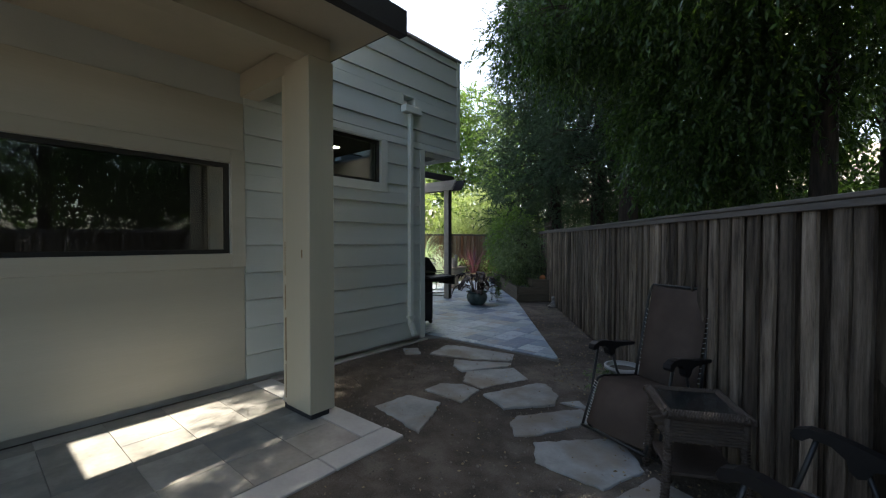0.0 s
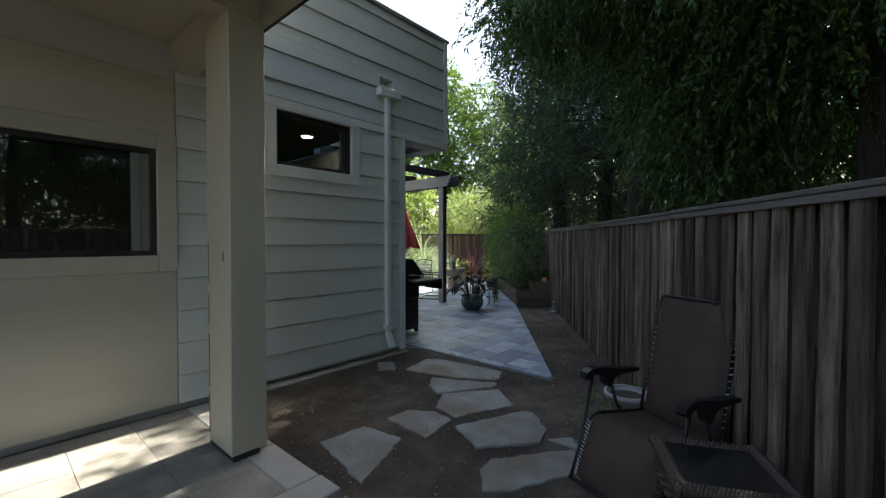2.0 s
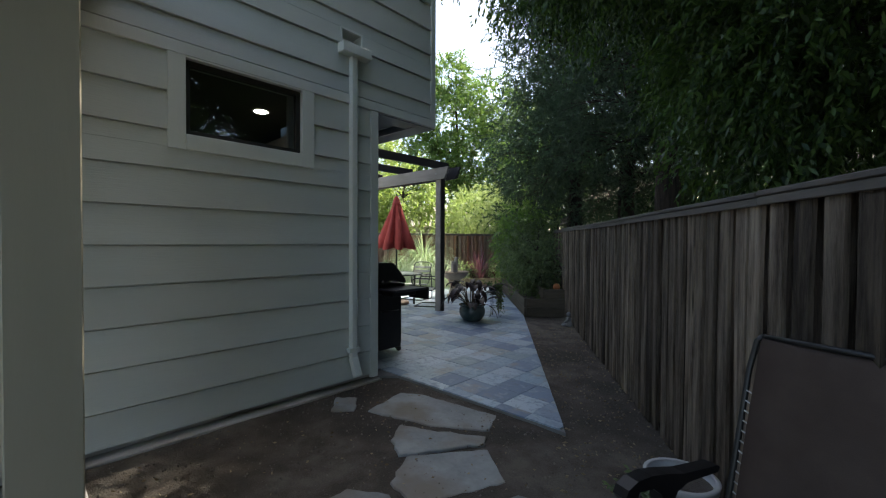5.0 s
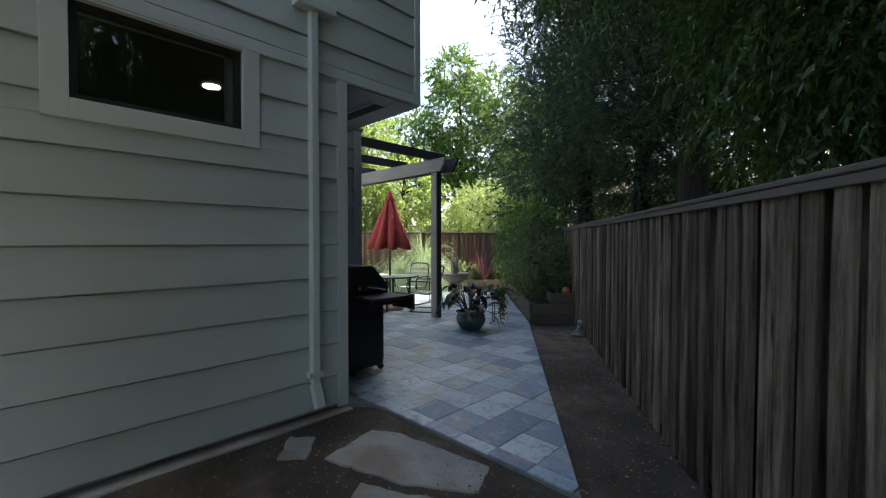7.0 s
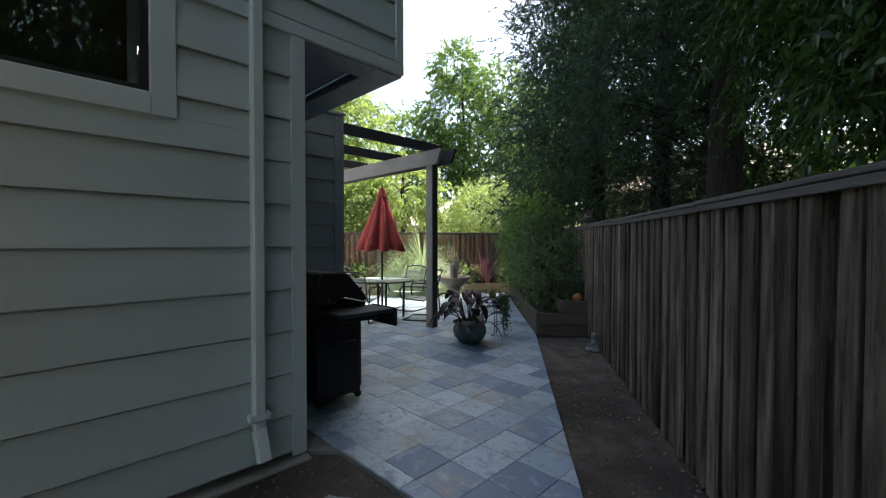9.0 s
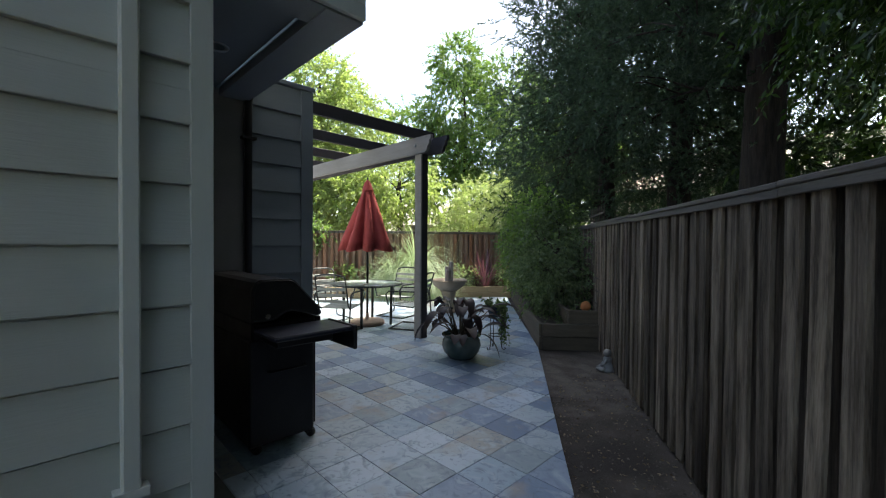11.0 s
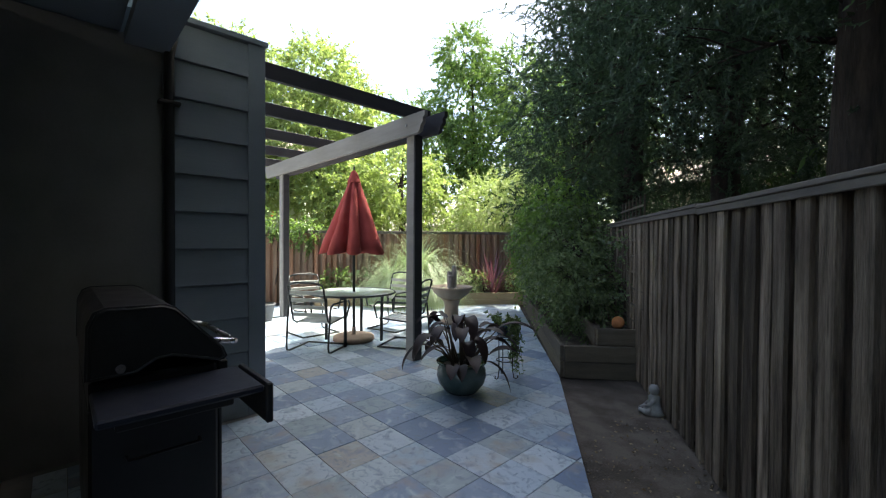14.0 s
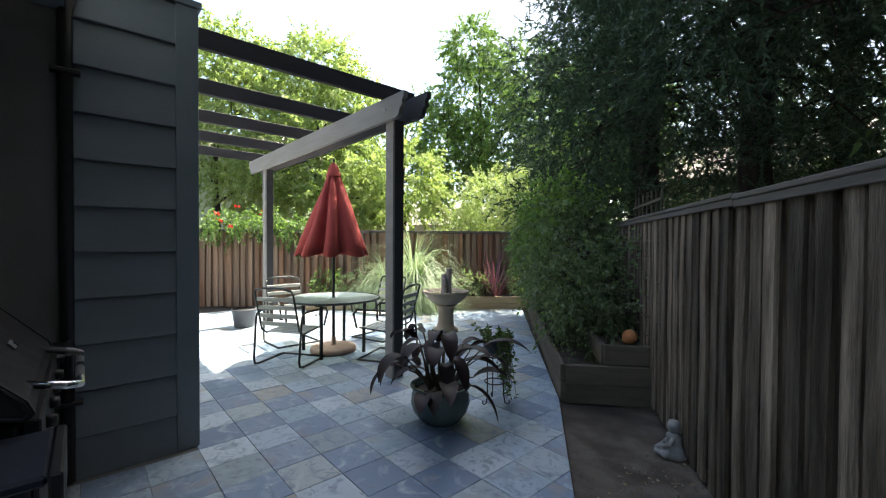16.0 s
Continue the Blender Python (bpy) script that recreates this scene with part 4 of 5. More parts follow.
for x0, x1 in ((-4.725, -4.375), (-6.2, -5.79)):
    sh = part("side_shelf", box((x0, 4.98, 0.885), (x1, 5.50, 0.915), bevel=0.008), SHELF, grill)
    part("shelf_front", box((x0, 5.502, 0.76), (x1 + 0.012, 5.53, 0.92), bevel=0.006), BLACK, sh)
    part("shelf_bracket", box((x0 + 0.01, 5.04, 0.82), (x1 - 0.12, 5.42, 0.883), bevel=0.005), BLACK, sh)
cp = part("control_panel", box((-5.78, 5.425, 0.80), (-4.76, 5.47, 0.94), bevel=0.006), BLACK, grill)
for i in range(4):
    part("knob", lathe([(0, 0.03), (0.02, 0.028), (0.023, 0), (0, 0)], 14, pose(-5.6 + i * 0.22, 5.472, 0.87, -90)), BLACKPIPE, cp)
for x0, x1, hx in ((-5.83, -5.34, -5.39), (-5.32, -4.82, -5.27)):
    dr = part("door", box((x0, 5.442, 0.14), (x1, 5.46, 0.78), bevel=0.005), BLACK, grill)
    part("handle", tube([(hx, 5.46, 0.42), (hx, 5.495, 0.43), (hx, 5.495, 0.68), (hx, 5.46, 0.69)], 0.008, 8), STEEL, dr, "chrome handle")
part("towel_bar", tube([(-4.80, 5.10, 0.60), (-4.76, 5.10, 0.60), (-4.76, 5.36, 0.60), (-4.80, 5.36, 0.60)], 0.007, 8), BLACK, grill)
for x, y in ((-5.80, 5.03), (-5.80, 5.40), (-4.85, 5.03), (-4.85, 5.42)):
    c = part("caster", lathe([(0, -0.018), (0.03, -0.018), (0.036, -0.01), (0.036, 0.01), (0.03, 0.018), (0, 0.018)], 16, pose(x, y + 0.015, 0.068, 90, 0, 30)), BLACKPIPE, grill)
    part("fork", box((x - 0.022, y - 0.03, 0.07), (x + 0.022, y + 0.03, 0.105), bevel=0.004), BLACK, c)

# ---- recliners and wicker table ----
MESHCLOTH = mat("brown_grey_sling", (0.058, 0.042, 0.034), (0.092, 0.069, 0.057), 6, 0.95, bump=0.5, fine=400, vary=0.05, dist=0.002, spec=0.08)
TUBEBLACK = mat("black_tube", (0.012, 0.012, 0.012), (0.025, 0.024, 0.023), 8, 0.4, bump=0.05, vary=0)
CORD = mat("pale_cord", (0.45, 0.44, 0.42), (0.55, 0.54, 0.52), vary=0)


def sheet(path, half, thick, tail=0.0):
    """A sling of cloth along (y, z) points, sagging across, with thickness."""
    bm = bmesh.new()
    cols = [-1, -0.5, 0, 0.5, 1]
    top, bot = [], []
    for i, (y, z) in enumerate(path):
        sag = [0.0, -0.012, -0.016, -0.012, 0.0]
        top.append([bm.verts.new((c * half, y, z + s)) for c, s in zip(cols, sag)])
        bot.append([bm.verts.new((c * half, y + 0.004, z + s - thick)) for c, s in zip(cols, sag)])
    for grid, flip in ((top, False), (bot, True)):
        for a, b in zip(grid, grid[1:]):
            for j in range(4):
                q = (a[j], a[j + 1], b[j + 1], b[j])
                bm.faces.new(q[::-1] if flip else q).smooth = True
    for a, b, c, d in zip(top, top[1:], bot, bot[1:]):
        bm.faces.new((a[0], b[0], d[0], c[0]))
        bm.faces.new((b[4], a[4], c[4], d[4]))
    bm.faces.new(top[0] + bot[0][::-1])
    bm.faces.new(top[-1][::-1] + bot[-1])
    bmesh.ops.recalc_face_normals(bm, faces=bm.faces)
    return bm


def recliner(label, m):
    r = thing("recliner", label, "recliner", m, "folding recliners by the fence")
    part("back_sling", sheet([(0.53, 0.365), (0.575, 0.56), (0.635, 0.80), (0.69, 0.99), (0.725, 1.10), (0.745, 1.125)], 0.235, 0.008), MESHCLOTH, r)
    part("seat_sling", sheet([(-0.10, 0.10), (-0.03, 0.27), (0.03, 0.39), (0.08, 0.425), (0.28, 0.395), (0.53, 0.36)], 0.235, 0.008), MESHCLOTH, r)
    for s in (-1, 1):
        part("back_rail", tube([(s * 0.262, 0.53, 0.35), (s * 0.262, 0.585, 0.56), (s * 0.262, 0.70, 0.99), (s * 0.255, 0.74, 1.10), (s * 0.235, 0.745, 1.122)], 0.011, 8), TUBEBLACK, r)
        part("seat_rail", tube([(s * 0.262, -0.12, 0.07), (s * 0.262, -0.03, 0.28), (s * 0.262, 0.05, 0.41), (s * 0.262, 0.12, 0.42), (s * 0.262, 0.55, 0.35)], 0.011, 8), TUBEBLACK, r)
        arm = bmesh.new()
        prof_a = [(0.03, 0.645), (0.045, 0.672), (0.09, 0.69), (0.16, 0.692), (0.24, 0.678), (0.34, 0.655), (0.54, 0.635), (0.555, 0.625), (0.54, 0.61), (0.36, 0.618), (0.30, 0.60), (0.275, 0.56), (0.25, 0.55), (0.225, 0.57), (0.215, 0.61), (0.17, 0.645), (0.10, 0.652), (0.075, 0.63), (0.045, 0.625)]
        prism(prof_a[::-1], s * 0.31 - 0.026, s * 0.31 + 0.026, YZ, arm)
        part("armrest", arm, BLACK, r)
        part("front_leg", tube([(s * 0.31, 0.12, 0.66), (s * 0.30, 0.05, 0.40), (s * 0.29, -0.02, 0.06), (s * 0.27, 0.0, 0.015)], 0.011, 8), TUBEBLACK, r)
        part("rear_leg", tube([(s * 0.30, 0.26, 0.63), (s * 0.295, 0.33, 0.42), (s * 0.29, 0.60, 0.05), (s * 0.27, 0.62, 0.015)], 0.011, 8), TUBEBLACK, r)
        cords = bmesh.new()
        for i in range(14):
            t = i / 13
            for path in (((0.55, 0.42), (0.67, 0.90)), ((-0.09, 0.13), (0.02, 0.38))):
                (ya, za), (yb, zb) = path
                y, z = ya + (yb - ya) * t, za + (zb - za) * t
                add_tube(cords, [(s * 0.232, y, z + 0.004), (s * 0.268, y + 0.004, z + 0.016)], 0.0028, 5)
        part("lacing", cords, CORD, r, kind="stuff")
    part("ground_bar", tube([(-0.27, 0.0, 0.014), (0.27, 0.0, 0.014)], 0.011, 8), TUBEBLACK, r)
    part("ground_bar", tube([(-0.27, 0.62, 0.014), (0.27, 0.62, 0.014)], 0.011, 8), TUBEBLACK, r)
    part("top_bar", tube([(-0.235, 0.745, 1.118), (0.235, 0.745, 1.118)], 0.011, 8), TUBEBLACK, r)
    part("foot_bar", tube([(-0.27, -0.12, 0.075), (0.27, -0.12, 0.075)], 0.011, 8), TUBEBLACK, r)
    return r


recliner("folding recliner with grey-brown sling and black arms", pose(-0.90, 3.12, 0.005, 0, 0, -20))
recliner("second folding recliner, sling dulled, beside the wicker table", pose(-0.10, 2.10, 0.005, 0, 0, -110))

WICKER = mat("brown_wicker", (0.04, 0.028, 0.021), (0.085, 0.062, 0.048), 25, 0.6, bump=1.0, fine=120, vary=0.1, dist=0.006)
wt = thing("wicker_table", "square brown wicker side table with inset glass top", "table", pose(-0.41, 2.86, 0.0, 0, 0, 26))
H = 0.22
for a in range(4):
    m = pose(0, 0, 0, 0, 0, 90 * a)
    rim = bmesh.new()
    for i in range(30):
        x = -H + (i + 0.5) * 2 * H / 30
        for sx in (-1, 1):
            add_tube(rim, [m @ Vector((x - sx * 0.016, H - 0.045, 0.525)), m @ Vector((x, H - 0.02, 0.540 + 0.003 * sx)), m @ Vector((x + sx * 0.016, H + 0.006, 0.525)), m @ Vector((x + sx * 0.02, H + 0.004, 0.50))], 0.0062, 5)
    part("braided_rim", rim, WICKER, wt, kind="stuff")
    ap = bmesh.new()
    for i in range(8):
        z = 0.37 + i * 0.017
        add_tube(ap, [m @ Vector((x, H - 0.02 + 0.005 * (-1) ** (i + j) + 0.03 * (0.5 - z) / 0.13 * 0, z)) for j, x in enumerate(np.linspace(-H + 0.015, H - 0.015, 12))], 0.0095, 5)
    part("woven_apron", ap, WICKER, wt, kind="stuff")
    lg = bmesh.new()
    add_tube(lg, [m @ Vector((H - 0.025, H - 0.025, 0.50)), m @ Vector((H - 0.03, H - 0.03, 0.3)), m @ Vector((H + 0.0, H + 0.0, 0.0))], [0.022, 0.018, 0.02], 8)
    for i in range(24):
        z = 0.02 + i * 0.018
        c = H - 0.028 + 0.026 * max(0, (0.3 - z)) / 0.3
        add_tube(lg, [m @ (Vector((c, c, z)) + Vector((0.022 * math.cos(t), 0.022 * math.sin(t), 0))) for t in np.linspace(0, 6.283, 7)], 0.006, 4, False)
    part("leg", lg, WICKER, wt)
part("glass_top", box((-H + 0.04, -H + 0.04, 0.522), (H - 0.04, H - 0.04, 0.530), bevel=0.002), glass_mat("blue_grey_glass", (0.55, 0.65, 0.72), 0.08), wt, "smoky blue glass inset")
part("under_top", box((-H + 0.03, -H + 0.03, 0.505), (H - 0.03, H - 0.03, 0.518)), WICKER, wt)
part("lower_shelf", box((-H + 0.03, -H + 0.03, 0.16), (H - 0.03, H - 0.03, 0.178), bevel=0.004), WICKER, wt)

# ---- stepping stones ----
STONES = (
    [(-3.6, 4.02), (-3.72, 4.5), (-3.52, 4.62), (-2.74, 4.74), (-2.62, 4.47), (-3.0, 4.2)],
    [(-3.2, 4.04), (-2.95, 4.14), (-2.56, 4.36), (-2.5, 4.26), (-2.84, 3.72), (-3.05, 3.82)],
    [(-2.64, 3.48), (-2.8, 3.76), (-2.44, 4.21), (-2.12, 3.97), (-2.36, 3.43)],
    [(-2.77, 3.02), (-2.77, 3.25), (-2.54, 3.39), (-2.34, 3.36), (-2.29, 2.99)],
    [(-2.25, 3.29), (-1.99, 3.91), (-1.9, 3.94), (-1.65, 3.71), (-1.6, 3.5), (-1.91, 3.12)],
    [(-3.83, 3.79), (-4.08, 4.0), (-3.92, 4.13), (-3.69, 3.93)],
    [(-2.84, 2.42), (-2.8, 2.8), (-2.42, 2.86), (-2.18, 2.3)],
    [(-1.73, 2.92), (-1.75, 3.08), (-1.38, 3.58), (-1.2, 3.37), (-1.46, 2.84), (-1.58, 2.74)],
    [(-1.42, 2.74), (-0.94, 3.22), (-0.68, 2.85), (-0.82, 2.48), (-1.28, 2.5)],
    [(-0.76, 2.42), (-0.62, 2.82), (-0.3, 2.7), (-0.3, 2.3), (-0.6, 2.2)],
    [(-1.59, 3.59), (-1.46, 3.74), (-1.33, 3.6)])
srng = random.Random(4)
for poly in STONES:
    cx, cy = sum(p[0] for p in poly) / len(poly), sum(p[1] for p in poly) / len(poly)
    pts = []
    for p, q in zip(poly, poly[1:] + poly[:1]):
        n = max(1, int(math.dist(p, q) / 0.055))
        for i in range(n):
            t = i / n
            w = 0.0 if i == 0 else 0.011
            pts.append((p[0] + (q[0] - p[0]) * t - cx + srng.uniform(-w, w), p[1] + (q[1] - p[1]) * t - cy + srng.uniform(-w, w)))
    if sum(a[0] * b[1] - b[0] * a[1] for a, b in zip(pts, pts[1:] + pts[:1])) < 0:
        pts = pts[::-1]
    single("stepping_stone", prism(pts, -0.06, 0.006 + srng.uniform(-0.004, 0.005), bevel=0.006), FLAG, "irregular grey flagstone set in the dirt", "stone", pose(cx, cy, 0, srng.uniform(-0.6, 0.6), srng.uniform(-0.6, 0.6)), "stepping stones")

# ---- pots ----
def pot(name, label, m, prof_o, wall_t, material, soil, group=""):
    p = thing(name, label, "plant pot", m, group)
    inner = [(max(0.0, r - wall_t), z) for r, z in prof_o[::-1] if z > 0.03]
    part("body", lathe(prof_o + inner + [(0, inner[-1][1])], 36), material, p)
    rr, zz = soil
    part("soil", lathe([(0, zz + 0.012), (rr * 0.6, zz + 0.008), (rr, zz)], 24), DIRT, p)
    return p


GLAZE = mat("green_glaze", (0.03, 0.056, 0.055), (0.055, 0.088, 0.085), 4, 0.22, bump=0.15, fine=20, vary=0, third=(0.10, 0.13, 0.12), third_scale=3, spec=0.6)
BLUEGLAZE = mat("blue_glaze", (0.03, 0.05, 0.075), (0.06, 0.085, 0.115), 6, 0.25, bump=0.1, vary=0, spec=0.6)
WHITEPOT = mat("white_plastic_pot", (0.45, 0.44, 0.42), (0.55, 0.54, 0.52), 6, 0.6, bump=0.2, vary=0, third=(0.3, 0.28, 0.25))
GREYPOT = mat("grey_pot", (0.075, 0.08, 0.09), (0.11, 0.115, 0.125), 6, 0.6, bump=0.2, vary=0)
TERRA = mat("terracotta", (0.48, 0.17, 0.06), (0.6, 0.25, 0.1), 6, 0.75, bump=0.3, vary=0)
PURPLE = leaf_mat("purple_canna_leaf", (0.014, 0.009, 0.010), (0.04, 0.024, 0.022), 0.25, 0.5, (1.2, 0.7, 0.6))
STALK = mat("plant_stalk", (0.04, 0.03, 0.02), (0.08, 0.06, 0.035), 10, 0.6, vary=0)


def blade(bm, root, direc, length, width, bend, seg=7, fold=0.25, side=None):
    """A long leaf: rises along direc and bends down, broad in the middle, folded along its rib."""
    d = Vector(direc).normalized()
    s = (side or d.cross(Vector((0, 0, 1)))).normalized()
    p = Vector(root)
    rows = []
    for i in range(seg + 1):
        t = i / seg
        w = width / 2 * (math.sin(math.pi * min(1, 0.08 + 0.92 * t)) ** 0.75) if i < seg else 0.001
        n = s.cross(d)
        rows.append((bm.verts.new(p + s * w + n * w * fold), bm.verts.new(p), bm.verts.new(p - s * w + n * w * fold)))
        p = p + d * (length / seg)
        d = (d + Vector((0, 0, -bend / seg))).normalized()
    for a, b in zip(rows, rows[1:]):
        for j in (0, 1):
            bm.faces.new((a[j], a[j + 1], b[j + 1], b[j])).smooth = True


prng = random.Random(15)
gp = pot("canna_pot", "glazed green round pot on the slate patio", pose(-5.50, 7.79, 0.03), [(0.0, 0), (0.15, 0.0), (0.17, 0.02), (0.225, 0.09), (0.245, 0.16), (0.235, 0.23), (0.21, 0.265), (0.215, 0.275), (0.245, 0.285), (0.25, 0.30), (0.24, 0.305)], 0.022, GLAZE, (0.21, 0.25))
canna = thing("canna_plant", "dark purple broad-leaved canna with drooping leaves in the green pot", "plant", pose(-5.50, 7.79, 0.285))
for i in range(30):
    a = prng.uniform(0, 6.283)
    r = prng.uniform(0.02, 0.13)
    root = Vector((r * math.cos(a), r * math.sin(a), 0))
    out = Vector((math.cos(a + prng.uniform(-0.5, 0.5)), math.sin(a + prng.uniform(-0.5, 0.5)), 0))
    h = prng.uniform(0.08, 0.46)
    top = root + out * prng.uniform(0.05, 0.30) + Vector((0, 0, h))
    part("stalk", tube([root, root.lerp(top, 0.5) + Vector((0, 0, 0.04)), top], [0.010, 0.008, 0.005], 6), STALK, canna)
    bm = bmesh.new()
    blade(bm, top, out + Vector((0, 0, prng.uniform(0.0, 1.1))), prng.uniform(0.24, 0.42), prng.uniform(0.09, 0.145), prng.uniform(1.0, 3.4), fold=0.35)
    part("leaf", bm, PURPLE, canna)
bm = bmesh.new()
blade(bm, Vector((0.19, 0.14, 0.05)), Vector((0.7, 0.5, -0.2)), 0.42, 0.09, 2.4)
part("leaf", bm, PURPLE, canna)

stand = thing("plant_stand", "black wrought-iron plant stand with scrolled feet", "plant stand", pose(-5.44, 8.40, 0.03))
for i in range(3):
    a = 2.094 * i + 0.4
    c, s = math.cos(a), math.sin(a)
    part("leg", tube([(0.09 * c, 0.09 * s, 0.44), (0.085 * c, 0.085 * s, 0.1), (0.10 * c, 0.10 * s, 0.02), (0.125 * c, 0.125 * s, 0.012), (0.145 * c, 0.145 * s, 0.03), (0.135 * c, 0.135 * s, 0.05)], 0.006, 6), TUBEBLACK, stand)
for z in (0.44, 0.2):
    part("ring", tube([(0.092 * math.cos(t), 0.092 * math.sin(t), z) for t in np.linspace(0, 6.2832, 20)], 0.006, 6), TUBEBLACK, stand)
pot("small_blue_pot", "small blue glazed pot in the iron stand", pose(-5.44, 8.40, 0.475), [(0.0, 0), (0.06, 0), (0.08, 0.03), (0.105, 0.08), (0.11, 0.125), (0.115, 0.13), (0.115, 0.145), (0.105, 0.147)], 0.012, BLUEGLAZE, (0.1, 0.12))
TRAIL = leaf_mat("trailing_leaf", (0.06, 0.10, 0.04), (0.14, 0.19, 0.08), 0.35, 0.5)
tp = thing("trailing_plant", "trailing green plant spilling from the blue pot", "plant", pose(-5.44, 8.40, 0.60))
nr = np.random.default_rng(5)
P, D = [], []
for i in range(34):
    a = nr.uniform(-0.8, 1.9) if i < 26 else nr.uniform(0, 6.28)
    drop = nr.uniform(0.12, 0.5) if i < 26 else -nr.uniform(0.05, 0.18)
    r1 = nr.uniform(0.1, 0.26)
    vine = [(0.05 * math.cos(a), 0.05 * math.sin(a), 0.0), (0.13 * math.cos(a), 0.13 * math.sin(a), 0.05), (r1 * math.cos(a), r1 * math.sin(a), -drop)]
    part("vine", tube(vine, [0.003, 0.0025, 0.0015], 4), STALK, tp)
    for t in np.linspace(0.1, 1, 30):
        k = 0 if t < 0.5 else 1
        u = (t - 0.5 * k) * 2
        P.append([vine[k][j] + (vine[k + 1][j] - vine[k][j]) * u for j in range(3)])
        D.append(nr.normal(size=3) + [0, 0, -0.3])
part_leaves = new("leaves", leaf_mesh("trailing_leaves", np.array(P), np.array(D), 0.05, 0.45, TRAIL, nr))
part_leaves.parent = tp

pot("white_pot", "white-rimmed pot on the dirt behind the recliner", pose(-1.25, 4.36, -0.01), [(0, 0), (0.12, 0), (0.165, 0.2), (0.18, 0.205), (0.185, 0.24), (0.17, 0.242)], 0.012, WHITEPOT, (0.155, 0.2))
wp = thing("pot_plant", "small green plant beside the white-rimmed pot", "plant", pose(-1.38, 4.14, 0.0))
P, D = twig_leaves(nr, [((0, 0, 0.12), (0.12, 0.12, 0.1), 50)], 8, 0.08, 0.2)
ob = new("leaves", leaf_mesh("pot_leaves", P, D, 0.04, 0.5, SHRUB, nr))
ob.parent = wp
part("stem", tube([(0, 0, 0), (0.01, 0, 0.12)], [0.008, 0.004], 6), STALK, wp)
pot("grey_pot", "plain grey pot by the back fence", pose(-10.5, 7.66, 0.03), [(0, 0), (0.15, 0), (0.19, 0.28), (0.205, 0.285), (0.205, 0.32), (0.19, 0.32)], 0.015, GREYPOT, (0.18, 0.28))

# ---- patio table, umbrella, chairs ----
TX, TY, PZ = -8.06, 8.11, 0.03
tbl = thing("patio_table", "round glass-topped patio table with dark metal frame", "table", pose(TX, TY, PZ))
part("glass_top", lathe([(0, 0.715), (0.60, 0.715), (0.605, 0.719), (0.60, 0.723), (0, 0.723)], 48), TABLEGLASS, tbl, "pale frosted glass top")
IRON = mat("dark_green_iron", (0.022, 0.026, 0.024), (0.04, 0.045, 0.042), 10, 0.45, bump=0.1, vary=0)
part("rim", tube([(0.612 * math.cos(t), 0.612 * math.sin(t), 0.716) for t in np.linspace(0, 6.2832, 49)], 0.014, 8), IRON, tbl)
for i in range(4):
    a = 0.75 + i * 1.5708
    c, s = math.cos(a), math.sin(a)
    part("leg", tube([(0.57 * c, 0.57 * s, 0.70), (0.46 * c, 0.46 * s, 0.695), (0.43 * c, 0.43 * s, 0.66), (0.42 * c, 0.42 * s, 0.3), (0.42 * c, 0.42 * s, 0.0)], 0.024, 8), IRON, tbl)

RED = mat("red_canvas", (0.40, 0.062, 0.055), (0.50, 0.092, 0.08), 4, 0.85, bump=0.4, fine=200, vary=0, third=(0.36, 0.05, 0.045), third_scale=3, dist=0.002)
umb = thing("umbrella", "closed red canvas patio umbrella through the table", "umbrella", pose(TX, TY, PZ))
part("pole", tube([(0, 0, 0.06), (0, 0, 2.50)], 0.02, 12), IRON, umb)
bm = bmesh.new()
rows = []
for z, r, amp in ((2.50, 0.03, 0.004), (2.38, 0.085, 0.02), (2.2, 0.155, 0.04), (1.95, 0.255, 0.10), (1.7, 0.35, 0.15), (1.5, 0.435, 0.19), (1.31, 0.515, 0.22)):
    ring = []
    for k in range(96):
        a = 2 * math.pi * k / 96
        f = abs(math.sin(3.5 * a + 0.6 * math.sin(2 * a + 1.3) + 0.25 * math.sin(a + 1.5 * z)))
        rr = r - amp * (1 - f) ** 1.3 + 0.012 * math.sin(3 * a + 5 * z)
        dz = -0.05 * (f - 0.5) if z < 1.4 else 0
        ring.append(bm.verts.new((rr * math.cos(a), rr * math.sin(a), z + dz)))
    rows.append(ring)
for a, b in zip(rows, rows[1:]):
    for k in range(96):
        bm.faces.new((a[k], b[k], b[(k + 1) % 96], a[(k + 1) % 96])).smooth = True
canopy = part("canopy", bm, RED, umb)
sol = canopy.modifiers.new("thick", "SOLIDIFY")
sol.thickness = 0.004
part("vent_cap", lathe([(0.02, 2.535), (0.055, 2.49), (0.10, 2.36), (0.105, 2.34), (0.09, 2.36)], 16), RED, canopy)
part("finial", lathe([(0, 2.60), (0.012, 2.585), (0.016, 2.56), (0.01, 2.53), (0.02, 2.52), (0.02, 2.5)], 12), IRON, umb)
for i in range(8):
    a = i * math.pi / 4
    part("rib", tube([(0.03 * math.cos(a), 0.03 * math.sin(a), 2.44), (0.30 * math.cos(a), 0.30 * math.sin(a), 1.45)], 0.006, 5), IRON, canopy)
part("base", lathe([(0, 0), (0.29, 0), (0.305, 0.015), (0.30, 0.06), (0.28, 0.075), (0.06, 0.085), (0.03, 0.09), (0.03, 0.2), (0, 0.2)], 32), mat("pink_cast_stone", (0.30, 0.20, 0.155), (0.42, 0.30, 0.235), 8, 0.8, vary=0), umb, "pinkish cast-stone base")

STRAP = mat("pale_vinyl_strap", (0.42, 0.43, 0.39), (0.52, 0.53, 0.48), 8, 0.5, bump=0.1, vary=0.08)


